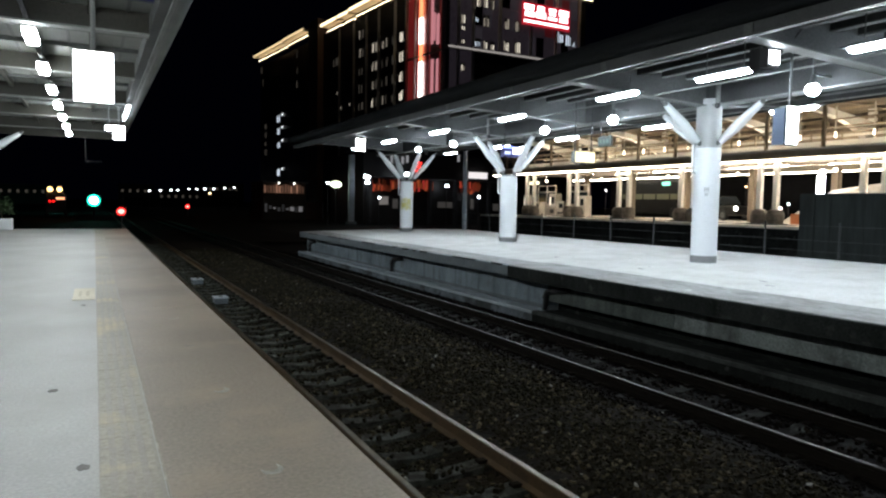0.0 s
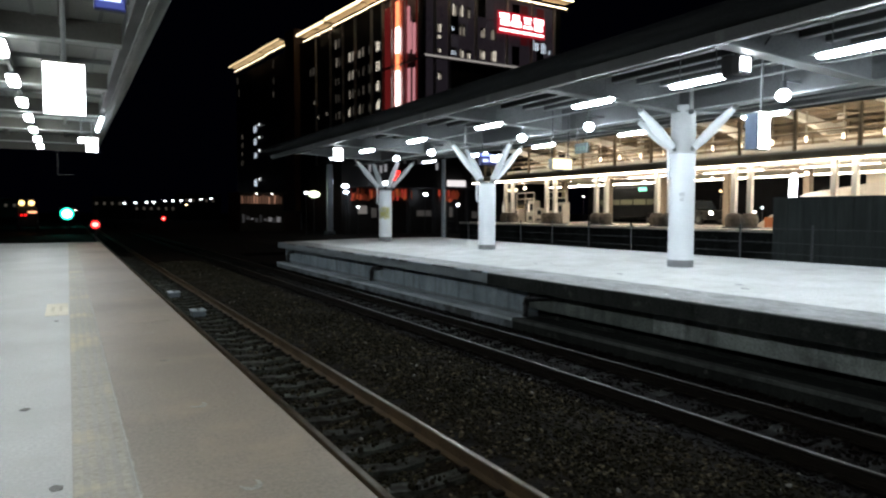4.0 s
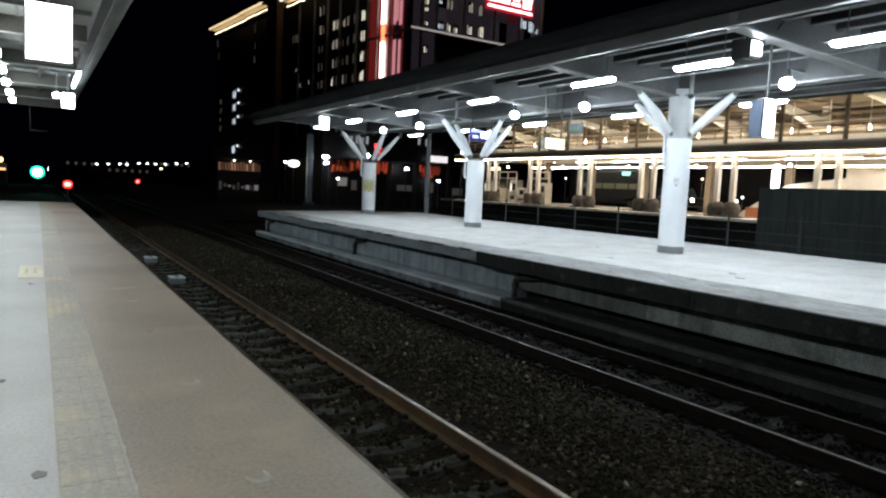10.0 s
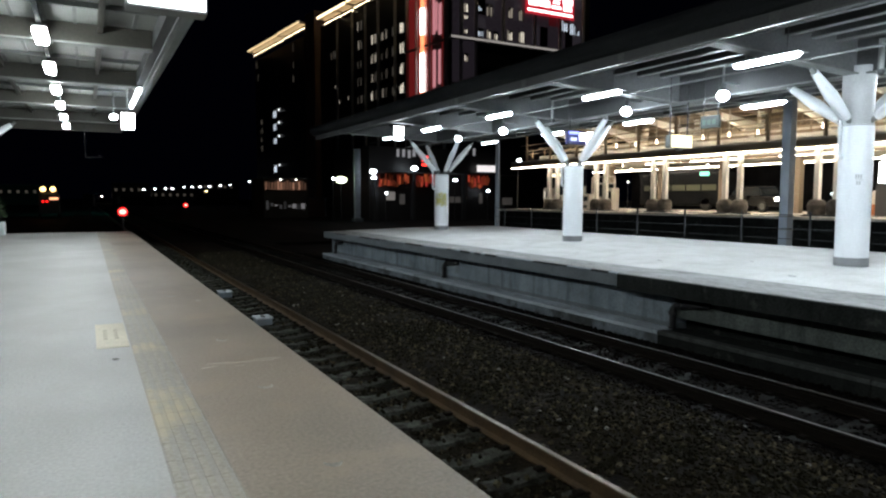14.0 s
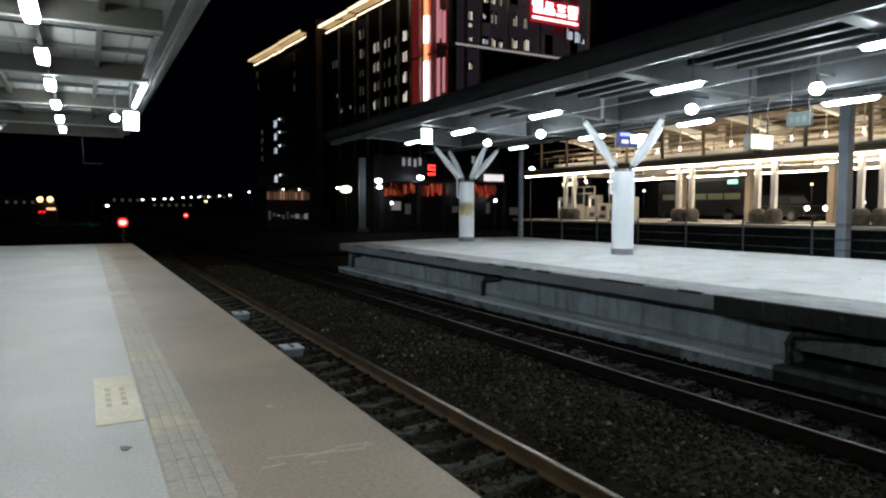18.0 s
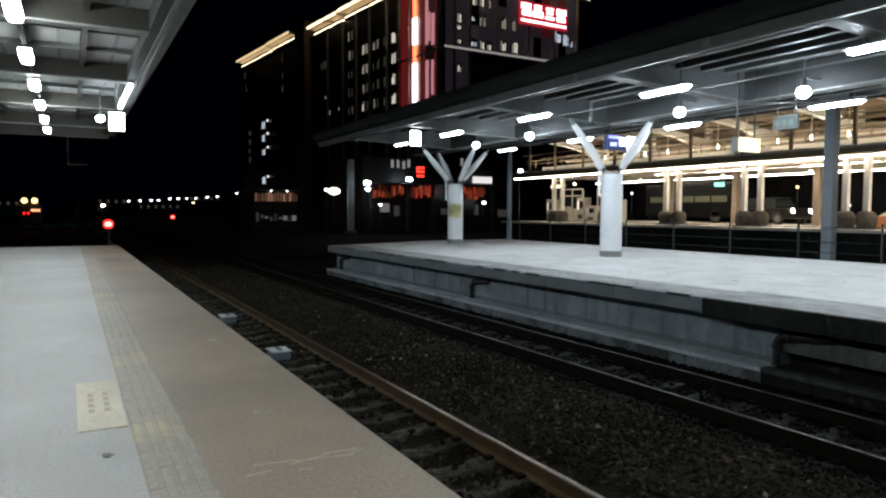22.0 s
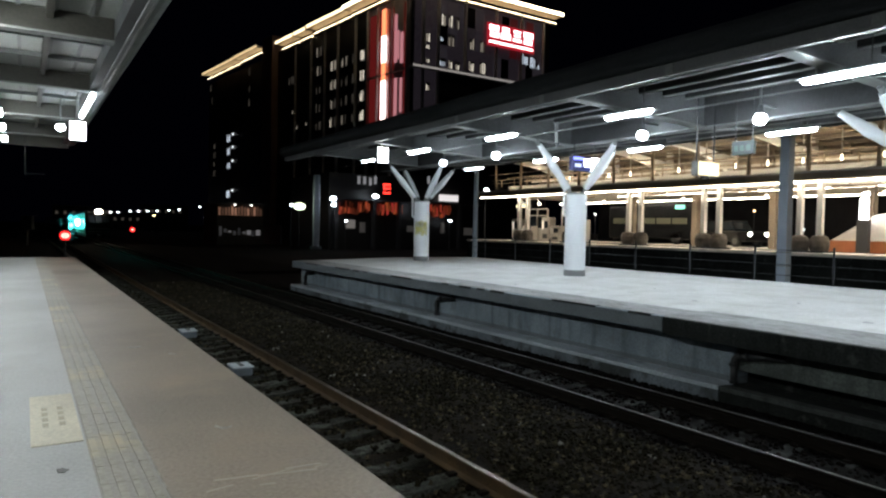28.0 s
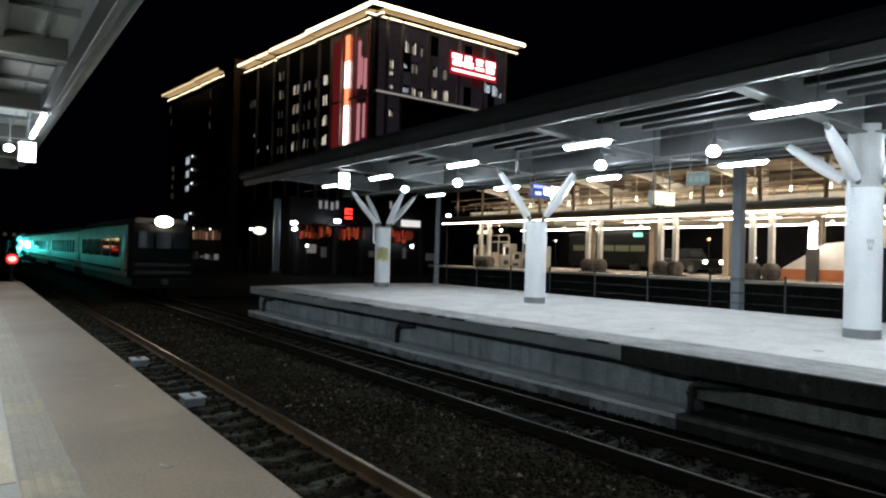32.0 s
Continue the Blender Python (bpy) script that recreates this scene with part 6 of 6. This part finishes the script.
for y0 in (2.0, 12.2):
    for k in range(2):
        for sx in (-0.55, 0.55):
            part("wheel", rod((sx - 0.06, y0 + 2.3 * k, 0.46), (sx + 0.06, y0 + 2.3 * k, 0.46), 0.46, None, 20), M_RAIL, tr)
ME_CW = mesh_of("wheel", rod((-0.6, 0, 0.43), (0.6, 0, 0.43), 0.43, None, 16), M_RAIL)
for k in range(8):
    y0 = 17.4 + 20.4 * k
    c = part("coach_body", box(-1.4, 1.4, y0, y0 + 19.8, 0.9, 3.35, 0.1), M_COACH, tr, "silver coach body")
    part("coach_roof", box(-1.25, 1.25, y0 + 0.2, y0 + 19.6, 3.35, 3.62, 0.12), M_ROOF, c)
    part("underframe", box(-1.2, 1.2, y0 + 3.4, y0 + 16.4, 0.45, 0.9, 0.03), M_DARK, c)
    part("gangway", box(-0.7, 0.7, y0 - 0.55, y0 - 0.01, 1.0, 3.1), M_BLACK, c)
    part("side_band", box(-1.408, -1.402, y0 + 0.2, y0 + 19.6, 1.2, 1.34), M_LOCO, c, "dark side band")
    for j in range(10):
        shared("coach_window", ME_CWIN, c, (-1.402, y0 + 2.7 + 1.6 * j, 0))
    for j in (1.1, 18.7):
        shared("coach_door", ME_CDOOR, c, (-1.402, y0 + j, 0))
    for j in (2.2, 4.4, 15.4, 17.6):
        shared("wheel", ME_CW, c, (0, y0 + j, 0))


def motions():
    rows = [(0, 930), (6, 730), (12, 535), (14, 425), (16, 342), (18, 291), (20, 246), (22, 208), (23.5, 181), (25, 155), (27.5, 113), (28, 104.8), (29, 90), (30, 76.5), (31, 63.2), (32, 50.4)]
    walk(tr, [(t, pose(5.599, y, RAIL_Z)) for t, y in rows])
    # The added green lamp faces away until the coaches arrive.
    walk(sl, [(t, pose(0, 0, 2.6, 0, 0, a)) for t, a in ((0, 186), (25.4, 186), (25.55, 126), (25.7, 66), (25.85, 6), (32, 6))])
    # This turn stands in for the green light going out.
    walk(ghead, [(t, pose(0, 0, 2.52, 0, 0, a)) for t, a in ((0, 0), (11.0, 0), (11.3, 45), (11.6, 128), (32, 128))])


motions()
